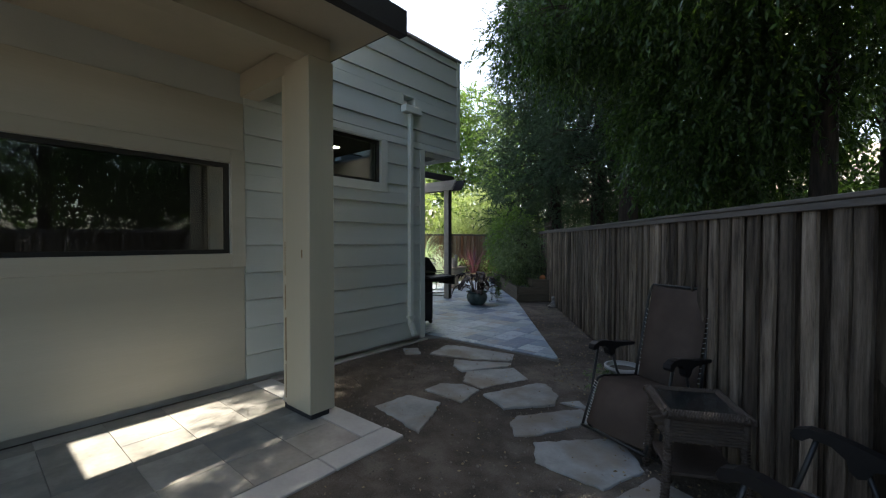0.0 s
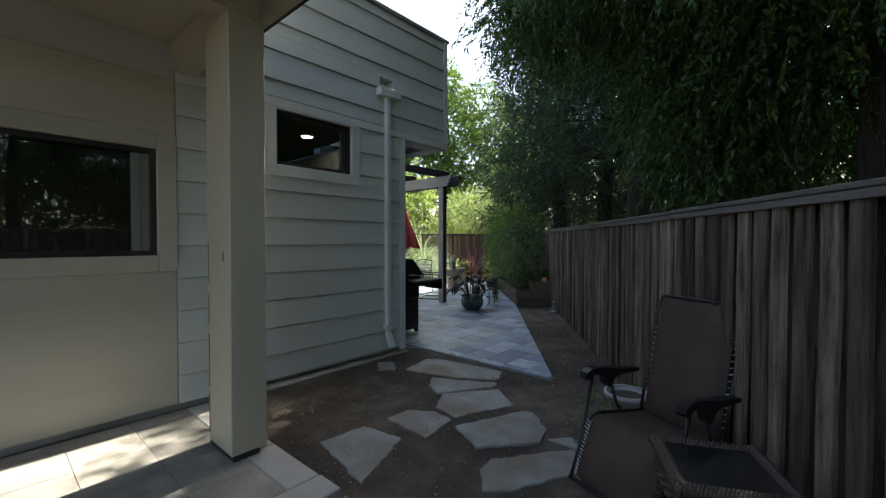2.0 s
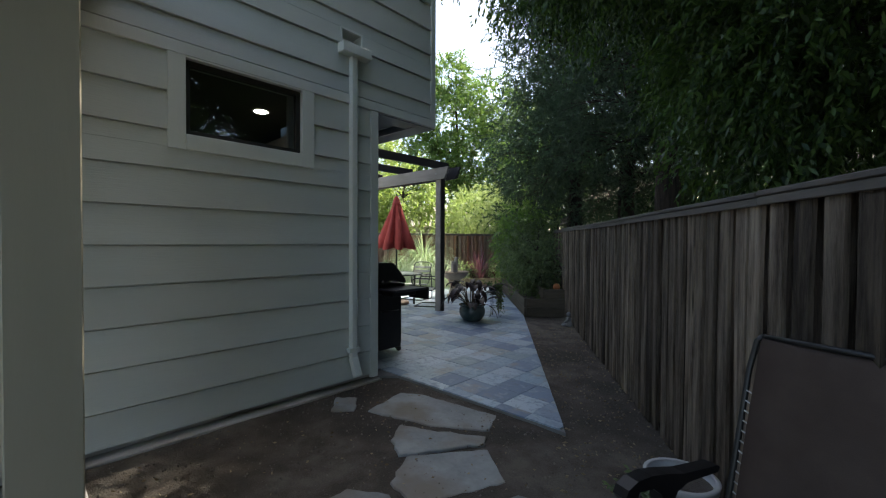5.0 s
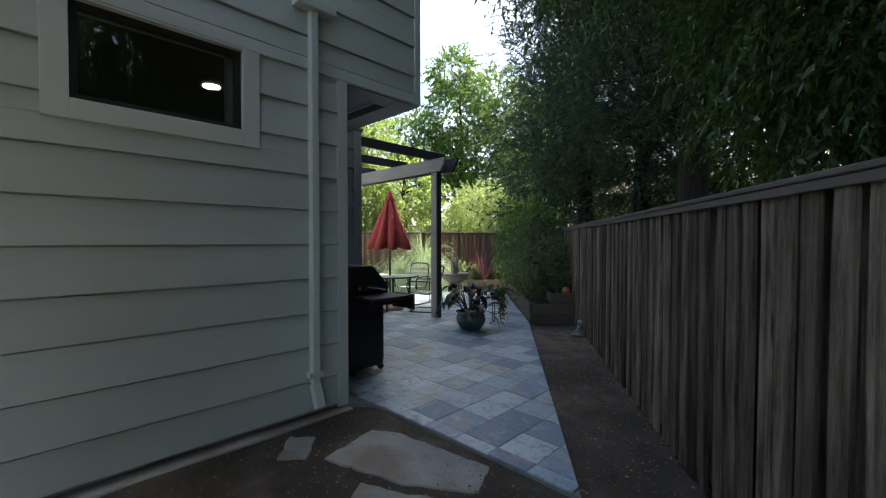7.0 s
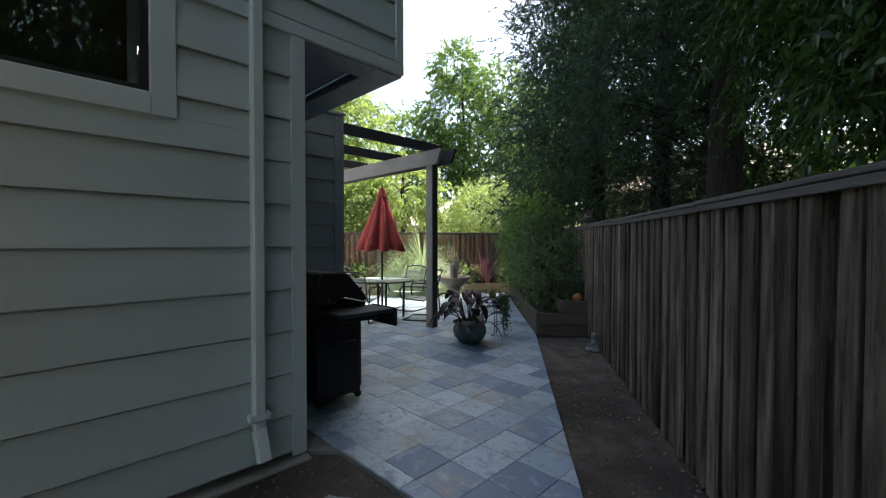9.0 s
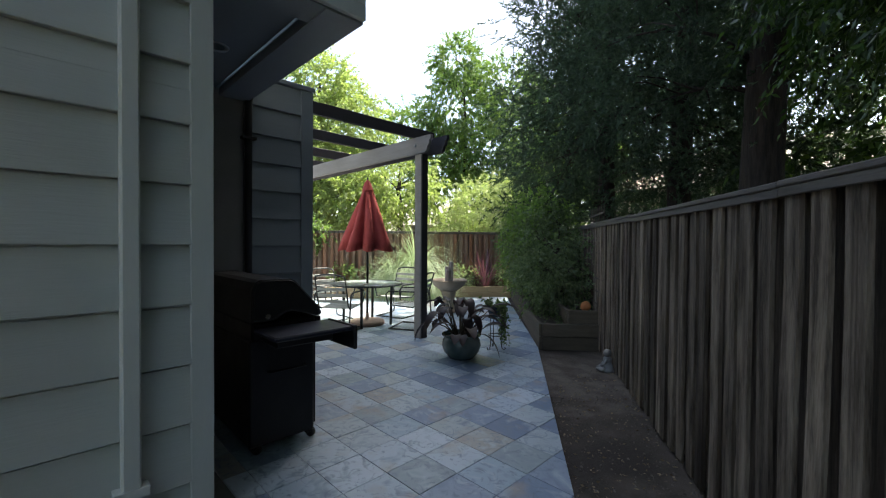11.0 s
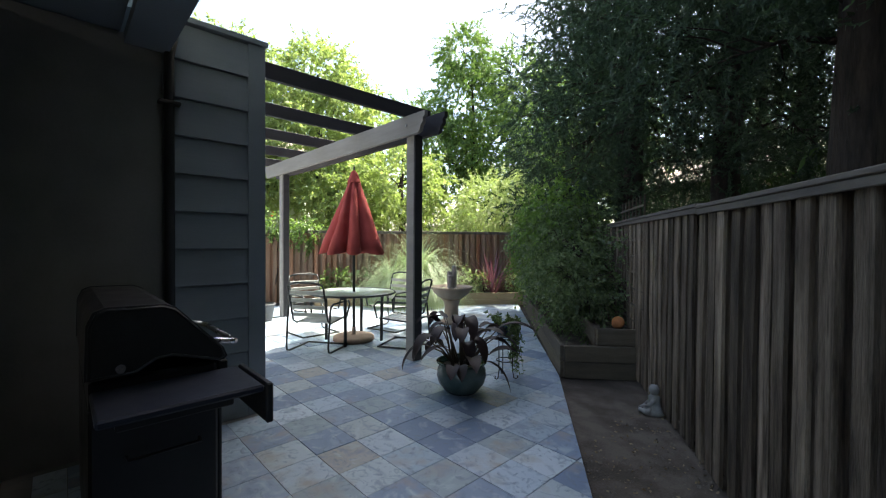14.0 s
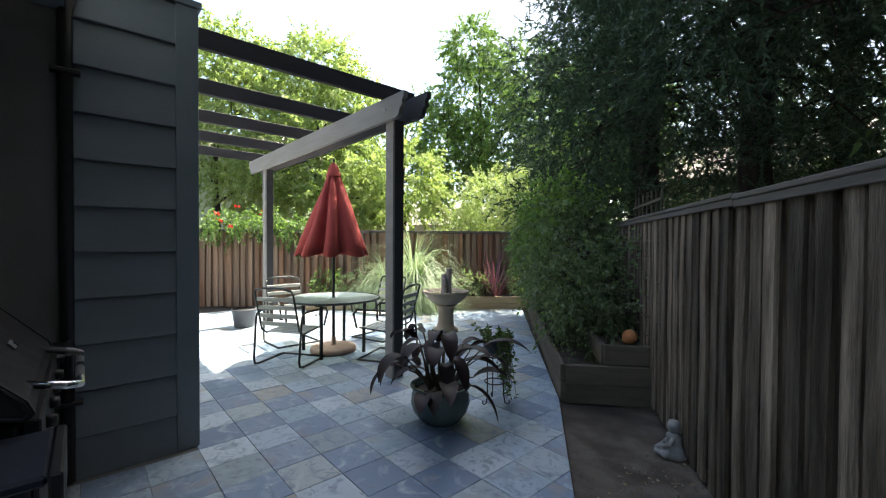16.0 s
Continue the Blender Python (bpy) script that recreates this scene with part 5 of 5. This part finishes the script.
def patio_chair(m, label):
    """Sled-based metal armchair with horizontal straps; it faces local -y."""
    c = thing("patio_chair", label, "chair", m, "chairs round the patio table")
    for s in (-1, 1):
        x = s * 0.31
        part("side_frame", tube([(x * 0.9, -0.24, 0.40), (x, -0.27, 0.58), (x, -0.22, 0.635), (x, 0.22, 0.64), (x, 0.28, 0.61), (x, 0.30, 0.54), (x * 0.98, 0.34, 0.09), (x * 0.98, 0.325, 0.03), (x * 0.98, 0.27, 0.013), (x * 0.98, -0.22, 0.013)], 0.013, 8), IRON, c)
        part("back_post", tube([(s * 0.25, -0.22, 0.40), (s * 0.25, 0.18, 0.37), (s * 0.255, 0.26, 0.42), (s * 0.255, 0.38, 0.86), (s * 0.24, 0.40, 0.91)], 0.012, 8), IRON, c)
    part("top_rail", tube([(-0.24, 0.40, 0.905), (-0.12, 0.405, 0.935), (0.12, 0.405, 0.935), (0.24, 0.40, 0.905)], 0.013, 8), IRON, c)
    part("ground_bar", tube([(-0.3, -0.21, 0.013), (0.3, -0.21, 0.013)], 0.012, 8), IRON, c)
    for z in (0.50, 0.60, 0.70, 0.80):
        y = 0.26 + (z - 0.42) * 0.27
        part("back_strap", box((-0.25, y - 0.012, z - 0.024), (0.25, y + 0.004, z + 0.024), bevel=0.003), STRAP, c)
    for i in range(6):
        y = -0.17 + i * 0.065
        part("seat_strap", box((-0.25, y - 0.022, 0.392 - i * 0.004), (0.25, y + 0.022, 0.404 - i * 0.004), bevel=0.003), STRAP, c)
    return c


c1 = patio_chair(pose(-7.99, 7.54, PZ, 0, 0, 214), "dark metal patio chair with pale straps, pushed to the table")
for x, y, rz in ((-8.86, 7.88, 92), (-7.42, 8.5, -60), (-8.35, 8.98, 15)):
    copy_thing(c1, pose(x, y, PZ, 0, 0, rz))

# ---- fountain ----
STONE = mat("cast_stone", (0.30, 0.24, 0.175), (0.42, 0.35, 0.27), 6, 0.85, bump=0.5, fine=60, vary=0, third=(0.25, 0.2, 0.15))
ft = thing("fountain", "cast-stone pedestal fountain with round bowl and stone column", "fountain", pose(-8.0, 10.1, PZ))
part("pedestal", lathe([(0, 0), (0.20, 0), (0.20, 0.05), (0.155, 0.07), (0.13, 0.16), (0.125, 0.3), (0.145, 0.4), (0.19, 0.45), (0, 0.45)], 32), STONE, ft)
part("bowl", lathe([(0.12, 0.44), (0.22, 0.48), (0.31, 0.55), (0.36, 0.62), (0.385, 0.64), (0.385, 0.675), (0.36, 0.675), (0.34, 0.65), (0.2, 0.6), (0, 0.58)], 40), STONE, ft)
part("water", lathe([(0, 0.642), (0.335, 0.642)], 32), glass_mat("water", (0.85, 0.9, 0.9), 0.02), ft)
for i, (dx, dy, h) in enumerate(((-0.05, 0.0, 0.95), (0.03, 0.04, 1.05), (0.02, -0.05, 0.88))):
    part("stone_column", prism([(dx + 0.05 * math.cos(t), dy + 0.05 * math.sin(t)) for t in (0.3, 1.4, 2.6, 3.7, 4.9, 5.7)], 0.58, h, bevel=0.008), mat("column_stone", (0.2, 0.18, 0.17), (0.32, 0.29, 0.27), 10, 0.7, bump=0.6, vary=0.1), ft)

# ---- planters ----
def frame_of(p, q):
    """Origin p, x towards q."""
    return Matrix.Translation((*p, 0)) @ Matrix.Rotation(math.atan2(q[1] - p[1], q[0] - p[0]), 4, "Z")


pa, pb = (-5.10, 8.95), (-8.55, 13.05)
pm = frame_of(pa, pb)
L = math.dist(pa, pb)
sp = thing("timber_planter", "long weathered timber raised bed, two boards high, along the fence", "planter", pm)
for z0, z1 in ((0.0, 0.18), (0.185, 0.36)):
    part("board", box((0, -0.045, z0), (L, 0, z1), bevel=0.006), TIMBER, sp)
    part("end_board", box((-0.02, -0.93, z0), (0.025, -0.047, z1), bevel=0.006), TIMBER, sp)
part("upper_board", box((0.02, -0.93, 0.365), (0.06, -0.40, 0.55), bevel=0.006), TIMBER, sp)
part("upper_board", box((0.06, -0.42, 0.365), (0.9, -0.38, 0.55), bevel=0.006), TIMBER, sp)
part("corner_stake", box((0.03, -0.09, 0.0), (0.08, -0.047, 0.34)), TIMBER, sp)
part("soil", box((0.06, -0.92, 0.0), (L, -0.05, 0.28)), DIRT, sp)
part("upper_soil", box((0.065, -0.92, 0.281), (0.9, -0.43, 0.5)), DIRT, sp)
tc = single("terracotta_pot", lathe([(0, 0), (0.045, 0), (0.06, 0.10), (0.07, 0.10), (0.07, 0.125), (0.06, 0.125), (0.04, 0.01), (0, 0.01)], 20), TERRA, "small orange terracotta pot lying on its side", "plant pot", pm @ pose(0.24, -0.66, 0.565, 88, 0, 60))
bush = random.Random(77)
shrub_items = [((0.5 + 3.4 * (i / 25) + bush.uniform(-0.2, 0.2), -0.4 + bush.uniform(-0.3, 0.38), bush.uniform(0.55, 1.35) + min(0.75, 0.35 * i / 6) * bush.uniform(0.2, 1.0)), (bush.uniform(0.25, 0.5), bush.uniform(0.22, 0.42), bush.uniform(0.25, 0.5)), 120) for i in range(26)]
base = pm @ Vector((1.2, -0.45, 0.25))
items = []
for c, r, n in shrub_items:
    w = pm @ Vector(c)
    items.append(((w.x - base.x, w.y - base.y, c[2] - 0.25), r, n))
tree("shrub", "leafy evergreen shrub filling the timber planter", tuple(base), 1.2, 0.03, items, 0.062, 0.42, SHRUB, 51, per_twig=13, twig=0.28, hang=0.15, hollow=0.3, category="shrub", limb_r=0.7)
base = pm @ Vector((3.0, -0.3, 0.25))
VINE = leaf_mat("bright_vine_leaf", (0.11, 0.185, 0.05), (0.21, 0.31, 0.10), 0.45, 0.45)
items = [((-0.6, 0.0, 1.7), (0.6, 0.4, 0.5), 260), ((0.1, 0.05, 1.2), (0.5, 0.4, 0.5), 200), ((0.6, 0.0, 1.5), (0.5, 0.4, 0.6), 200), ((1.2, 0.0, 0.8), (0.6, 0.4, 0.6), 220)]
items = [(tuple((pm.to_3x3() @ Vector(c))), r, n) for c, r, n in items]
tree("vine_shrub", "bright green vine-like shrub spilling over the planter", tuple(base), 1.2, 0.03, items, 0.075, 0.6, VINE, 52, per_twig=11, twig=0.35, hang=0.3, hollow=0.4, category="shrub", limb_r=0.7)
# trellis on the fence
tx = Matrix.Translation((*along_fence(4.6, 0.07), 0)) @ Matrix.Rotation(math.atan2(FY, FX), 4, "Z")
tr = thing("trellis", "grey wooden lattice trellis standing against the fence", "trellis", tx)
for i in range(7):
    part("upright", box((i * 0.17, -0.012, 0.5), (i * 0.17 + 0.02, 0, 2.0)), TIMBER, tr)
for i in range(8):
    part("crosspiece", box((-0.03, 0.002, 0.62 + i * 0.18), (1.07, 0.014, 0.64 + i * 0.18)), TIMBER, tr)

# back bed
bn = Vector((-BD.y, BD.x, 0))
if bn.dot(Vector((1, -1, 0))) < 0:
    bn = -bn
q0 = BF0 + bn * 0.85 - BD * 0.2
q1 = BF0 + bn * 0.85 + BD * 4.9
bm_ = frame_of((q0.x, q0.y), (q1.x, q1.y))
L2 = (q1 - q0).length
side = -1 if (bm_.inverted() @ BF0).y < 0 else 1
bb = thing("back_planter", "low raised bed of sunlit-toned tan timber along the back fence", "planter", bm_)
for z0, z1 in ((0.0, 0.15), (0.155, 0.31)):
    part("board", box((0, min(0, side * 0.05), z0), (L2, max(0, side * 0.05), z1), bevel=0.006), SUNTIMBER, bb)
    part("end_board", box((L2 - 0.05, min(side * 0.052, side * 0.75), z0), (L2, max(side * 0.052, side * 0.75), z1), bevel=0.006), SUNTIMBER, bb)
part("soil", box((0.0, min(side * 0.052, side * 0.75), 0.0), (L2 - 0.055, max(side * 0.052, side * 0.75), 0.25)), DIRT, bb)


def bed(s, off):
    w = BF0 + BD * s + bn * off
    return w


GRASS = leaf_mat("variegated_grass", (0.29, 0.38, 0.20), (0.50, 0.57, 0.40), 0.35, 0.5, (1.0, 1.05, 0.8))
REDLEAF = leaf_mat("red_cordyline", (0.10, 0.03, 0.045), (0.34, 0.19, 0.205), 0.2, 0.4, (1.1, 0.7, 0.75))
FLOWERW = leaf_mat("cream_flower", (0.62, 0.60, 0.42), (0.75, 0.74, 0.6), 0.3, 0.6, (1, 1, 0.9))
REDFLOWER = leaf_mat("red_flower", (0.55, 0.03, 0.02), (0.75, 0.08, 0.04), 0.3, 0.6, (1.2, 0.8, 0.8))


def clump(name, label, at, n, length, width, bend, spread, material, seed, up=1.0):
    g = thing(name, label, "plant", pose(*at))
    rr = random.Random(seed)
    bm = bmesh.new()
    for i in range(n):
        a = rr.uniform(0, 6.283)
        tilt = rr.uniform(0.05, spread)
        d = Vector((math.cos(a) * tilt, math.sin(a) * tilt, up))
        r = rr.uniform(0, 0.12)
        blade(bm, (r * math.cos(a), r * math.sin(a), 0), d, length * rr.uniform(0.6, 1.15), width, bend * rr.uniform(0.6, 1.3), 8, 0.15)
        if n <= 100:
            part("leaf", bm, material, g)
            bm = bmesh.new()
    if n > 100:
        part("grass_mass", bm, material, g, kind="stuff")
    part("crown_base", lathe([(0, 0.06), (0.08, 0.04), (0.1, 0)], 12), STALK, g)
    return g


w = bed(2.55, 0.42)
clump("ornamental_grass", "large arching clump of pale variegated grass", (w.x, w.y, 0.25), 3400, 1.9, 0.011, 4.0, 1.15, GRASS, 61)
w = bed(3.15, 0.5)
clump("ornamental_grass", "smaller arching clump of pale variegated grass", (w.x, w.y, 0.25), 1100, 1.4, 0.010, 4.0, 1.15, GRASS, 62)
w = bed(0.72, 0.68)
clump("cordyline", "red spiky cordyline in the back bed", (w.x, w.y, 0.25), 46, 1.15, 0.032, 0.9, 0.85, REDLEAF, 63)
for i, (s, off, material, label, n) in enumerate(((1.2, 0.45, PALE, "low pale-leaved shrub with cream blooms", 110), (0.0, 0.45, PALE, "low pale-leaved shrub in the back bed", 90), (4.5, 0.4, MIDLEAF, "small green shrub in the back bed", 150), (0.9, 0.62, SHRUB, "dark low foliage in the back bed", 60), (3.9, 0.6, SHRUB, "dark low foliage in the back bed", 70))):
    w = bed(s, off)
    tree("bed_shrub", label, (w.x, w.y, 0.25), 0.4, 0.015, [((0, 0, 0.28), (0.36, 0.36, 0.3), n)], 0.06, 0.45, material, 70 + i, "shrubs in the back bed", per_twig=9, twig=0.14, hang=0.05, hollow=0.3, category="shrub", limb_r=0.6)
# climber with red flowers on the back fence
w = bed(6.0, 0.05)
cl = tree("climber", "green climber with red flowers over the back fence", (w.x, w.y, 0), 1.6, 0.025, [((0, 0, 1.95), (0.45, 0.4, 0.3), 150), ((-0.5, -0.75, 1.9), (0.5, 0.4, 0.3), 150), ((0.4, 0.6, 1.75), (0.4, 0.35, 0.35), 120)], 0.085, 0.5, MIDLEAF, 81, per_twig=10, twig=0.25, hang=0.4, hollow=0.3, category="climber", limb_r=0.6)
P, D = twig_leaves(nr, [((-0.3, -0.5, 2.0), (0.6, 0.5, 0.3), 11)], 4, 0.06, 0.1, 0.8)
ob = new("flowers", leaf_mesh("flowers", P, D, 0.07, 0.9, REDFLOWER, nr))
ob.parent = cl

# ---- statue ----
st = bmesh.new()
lathe([(0, 0), (0.085, 0), (0.10, 0.02), (0.09, 0.05), (0.06, 0.08), (0.05, 0.13), (0.055, 0.165), (0.03, 0.19), (0, 0.195)], 18, None, st)
lathe([(0, -0.05), (0.03, -0.045), (0.046, -0.015), (0.048, 0.012), (0.034, 0.04), (0, 0.05)], 16, pose(0, 0.0, 0.235), st)
for s in (-1, 1):
    add_tube(st, [(s * 0.05, 0, 0.16), (s * 0.075, 0.03, 0.11), (s * 0.04, 0.075, 0.075)], [0.018, 0.016, 0.013], 8)
    add_tube(st, [(s * 0.04, 0.02, 0.045), (s * 0.10, 0.06, 0.04), (s * 0.02, 0.12, 0.03)], [0.034, 0.03, 0.02], 8)
single("statue", st, mat("pale_cement", (0.17, 0.168, 0.162), (0.29, 0.285, 0.275), 20, 0.85, bump=0.4, vary=0, third=(0.14, 0.135, 0.125), third_scale=8), "small seated cement garden figure on the dirt", "statue", pose(-4.03, 8.71, -0.01, 0, 0, 110) @ Matrix.Scale(0.92, 4))

# ---- houses beyond the fences ----
def far_house(label, m, w, d, h, wall_mat, roof_mat):
    f = thing("house", label, "house", m, "houses beyond the fences")
    part("wall", box((-w / 2, -d / 2, -0.1), (w / 2, d / 2, h)), wall_mat, f)
    rf = bmesh.new()
    e = 0.5
    v = [rf.verts.new(p) for p in ((-w / 2 - e, -d / 2 - e, h), (w / 2 + e, -d / 2 - e, h), (w / 2 + e, d / 2 + e, h), (-w / 2 - e, d / 2 + e, h), (-w / 2 - e, 0, h + d * 0.22), (w / 2 + e, 0, h + d * 0.22))]
    for q in ((0, 1, 5, 4), (2, 3, 4, 5), (0, 4, 3), (1, 2, 5), (3, 2, 1, 0)):
        rf.faces.new([v[i] for i in q])
    part("roof", rf, roof_mat, f)
    for i in range(max(1, int(w // 3))):
        x = -w / 2 + 1.5 + 3 * i
        wn = part("window", box((x - 0.6, -d / 2 - 0.05, h - 1.7), (x + 0.6, -d / 2 + 0.02, h - 0.6), bevel=0.01), LAMPWHITE, f)
        part("pane", box((x - 0.52, -d / 2 - 0.062, h - 1.62), (x + 0.52, -d / 2 - 0.052, h - 0.68)), BLACK, wn)
    return f


far_house("pale green two-storey house behind the back fence", pose(-25, 10.5, 0, 0, 0, 60), 9, 7, 5.2, mat("pale_green_wall", (0.5, 0.55, 0.4), (0.58, 0.62, 0.47), vary=0), mat("tan_shingle", (0.25, 0.2, 0.15), (0.33, 0.27, 0.2), vary=0))
far_house("low tan house beyond the side fence", pose(-0.4, 20.5, 0, 0, 0, -6), 14, 8, 3.1, mat("tan_wall", (0.5, 0.42, 0.33), (0.58, 0.5, 0.4), vary=0), mat("brown_shingle", (0.2, 0.15, 0.12), (0.28, 0.21, 0.16), vary=0))
far_house("single-storey house with a tan roof among the trees", pose(-22, 27, 0, 0, 0, 40), 10, 8, 2.6, mat("cream_wall", (0.55, 0.5, 0.42), (0.6, 0.56, 0.48), vary=0), mat("grey_shingle", (0.28, 0.25, 0.21), (0.36, 0.32, 0.27), vary=0))

# ---- paving, piece by piece ----
PATIO = [(-4.25, 4.64), (-4.1, 4.79), (-2.14, 4.81), (-5.1, 8.93), (-8.75, 13.1), (-12.6, 7.9), (-12.4, 6.2), (-6.36, 6.2), (-6.36, 4.64)]


def inside(x, y, poly):
    hit = False
    for (x0, y0), (x1, y1) in zip(poly, poly[1:] + poly[:1]):
        if (y0 > y) != (y1 > y) and x < (x1 - x0) * (y - y0) / (y1 - y0) + x0:
            hit = not hit
    return hit


def clip_poly(poly, a, b):
    """Keeps what lies on the inner side of the line a-b."""
    out = []
    for i in range(len(poly)):
        p, q = poly[i], poly[(i + 1) % len(poly)]
        sp = (b[0] - a[0]) * (p[1] - a[1]) - (b[1] - a[1]) * (p[0] - a[0])
        sq = (b[0] - a[0]) * (q[1] - a[1]) - (b[1] - a[1]) * (q[0] - a[0])
        if sp >= 0:
            out.append(p)
        if (sp >= 0) != (sq >= 0):
            t = sp / (sp - sq)
            out.append((p[0] + t * (q[0] - p[0]), p[1] + t * (q[1] - p[1])))
    return out


patio = structure("patio", prism(PATIO, -0.15, 0.018), GROUT, "patio paved in diagonal blue-grey slate tiles", "patio")
TS = 0.312
rng = random.Random(8)
rest = bmesh.new()
count = 0
cells = []
EDGES = [((-4.25, 4.795), (-2.14, 4.815)), ((-2.14, 4.81), (-5.1, 8.93)), ((-5.1, 8.93), (-8.75, 13.1)), ((-8.75, 13.1), (-12.6, 7.9))]
for i in range(-30, 6):
    for j in range(0, 30):
        x0, y0 = -3.754 + i * TS, 4.618 + j * TS
        e = 0.0016
        poly = [(x0 + e, y0 + e), (x0 + TS - e, y0 + e), (x0 + TS - e, y0 + TS - e), (x0 + e, y0 + TS - e)]
        if not any(inside(px, py, PATIO) for px, py in poly + [(x0 + TS / 2, y0 + TS / 2)]):
            continue
        for a, b in EDGES:
            if len(poly) > 2:
                poly = clip_poly(poly, a, b)
        xs = [p[0] for p in poly]
        if len(poly) < 3 or max(xs) - min(xs) < 0.03:
            continue
        cx, cy = sum(xs) / len(xs), sum(p[1] for p in poly) / len(poly)
        if cx < -6.37 and cy < 6.2 or cx < -12.5:
            continue
        cells.append((math.hypot(cx + 4.5, cy - 6.8), poly))
cells.sort(key=lambda c: c[0])
for n, (_, poly) in enumerate(cells):
    h = 0.03 + rng.uniform(-0.002, 0.002)
    if n < 300:
        cx, cy = poly[0]
        ob = part("tile", prism([(x - cx, y - cy) for x, y in poly], 0.016, h, bevel=0.002), SLATE, patio)
        ob.location = (cx, cy, 0)
    else:
        k = [rest.verts.new((x, y, h)) for x, y in poly]
        f = [rest.verts.new((x, y, 0.016)) for x, y in poly]
        rest.faces.new(k)
        for a in range(len(k)):
            b = (a + 1) % len(k)
            rest.faces.new((f[a], f[b], k[b], k[a]))
SLATE_FAR = slate_mat("slate_tile_far", True)
part("far_tiles", rest, SLATE_FAR, patio, kind="stuff")

# porch paving
ptm = mat("porch_stone", (0.21, 0.195, 0.17), (0.33, 0.31, 0.275), 4, 0.7, bump=0.4, fine=30, vary=0.16, third=(0.18, 0.175, 0.165), third_scale=2.5, contrast=1.6)
pbm = mat("pale_border_stone", (0.32, 0.315, 0.30), (0.42, 0.41, 0.39), 5, 0.75, bump=0.4, fine=40, vary=0.06)
slab = bpy.data.objects["porch_slab"]
rngp = random.Random(12)
for i in range(5):
    for j in range(9):
        x1, y1 = -2.45 - i * 0.405, 1.95 - j * 0.405
        x0 = max(-4.25, x1 - 0.402)
        part("tile", box((x0, y1 - 0.402, -0.01), (x1, y1, 0.012 + rngp.uniform(-0.001, 0.001)), bevel=0.0012), ptm, slab)
for j in range(8):
    part("border_stone", box((-2.443, 2.19 - 0.62 * (j + 1), -0.12), (-2.225, 2.185 - 0.62 * j, 0.014), bevel=0.006), pbm, slab)
for i in range(3):
    part("border_stone", box((-4.25 + i * 0.6, 1.957, -0.12), (-4.256 + (i + 1) * 0.6, 2.175, 0.014), bevel=0.006), pbm, slab)

# grit and dry leaves on the dirt
nr = np.random.default_rng(9)
LITTER = leaf_mat("dry_leaf", (0.12, 0.085, 0.045), (0.34, 0.27, 0.17), 0.1, 0.8, (1, 1, 1))


def on_dirt(x, y):
    if inside(x, y, PATIO) or x < WX + 0.1 or (x < -2.2 and y < 2.2):
        return False
    return (x + 1.68) * NX + (y - 5.55) * NY > 0.06


P = []
while len(P) < 2600:
    k, o = nr.uniform(-7, 4.3), nr.uniform(0.05, 4.2) if nr.uniform() < 0.6 else nr.uniform(0.05, 0.9)
    x, y = along_fence(k, o)
    if on_dirt(x, y):
        P.append((x, y, 0.004 + 0.01 * nr.uniform()))
P = np.array(P)
D = nr.normal(size=(len(P), 3)) * [1, 1, 0.12]
tagged(new("leaf_litter", leaf_mesh("leaf_litter", P, D, 0.028, 0.5, LITTER, nr, 0.3)), "scattered dry leaves and bark chips on the dirt", "litter", kind="stuff")
bm = bmesh.new()
V, F = [], []
for i in range(15000):
    k, o = nr.uniform(-7, 4.3), nr.uniform(0.05, 4.2)
    x, y = along_fence(k, o)
    if not on_dirt(x, y):
        continue
    r = 0.003 + 0.010 * nr.uniform() ** 3
    b = len(V)
    V += [(x + r * a, y + r * c, -0.002 + r * d) for a, c, d in ((1, 0, 0), (-1, 0.2, 0), (0.1, 1, 0), (0, -1, 0.1), (0, 0, 1.0), (0, 0, -1))]
    F += [tuple(b + q for q in f) for f in ((0, 2, 4), (2, 1, 4), (1, 3, 4), (3, 0, 4), (2, 0, 5), (1, 2, 5), (3, 1, 5), (0, 3, 5))]
me = bpy.data.meshes.new("grit")
me.from_pydata(V, [], F)
me.materials.append(mat("grit_stone", (0.08, 0.068, 0.056), (0.19, 0.168, 0.142), 30, 0.9, vary=0.35, island=True, bump=0))
tagged(new("grit", me), "fine grit and small stones on the dirt", "grit", kind="stuff")
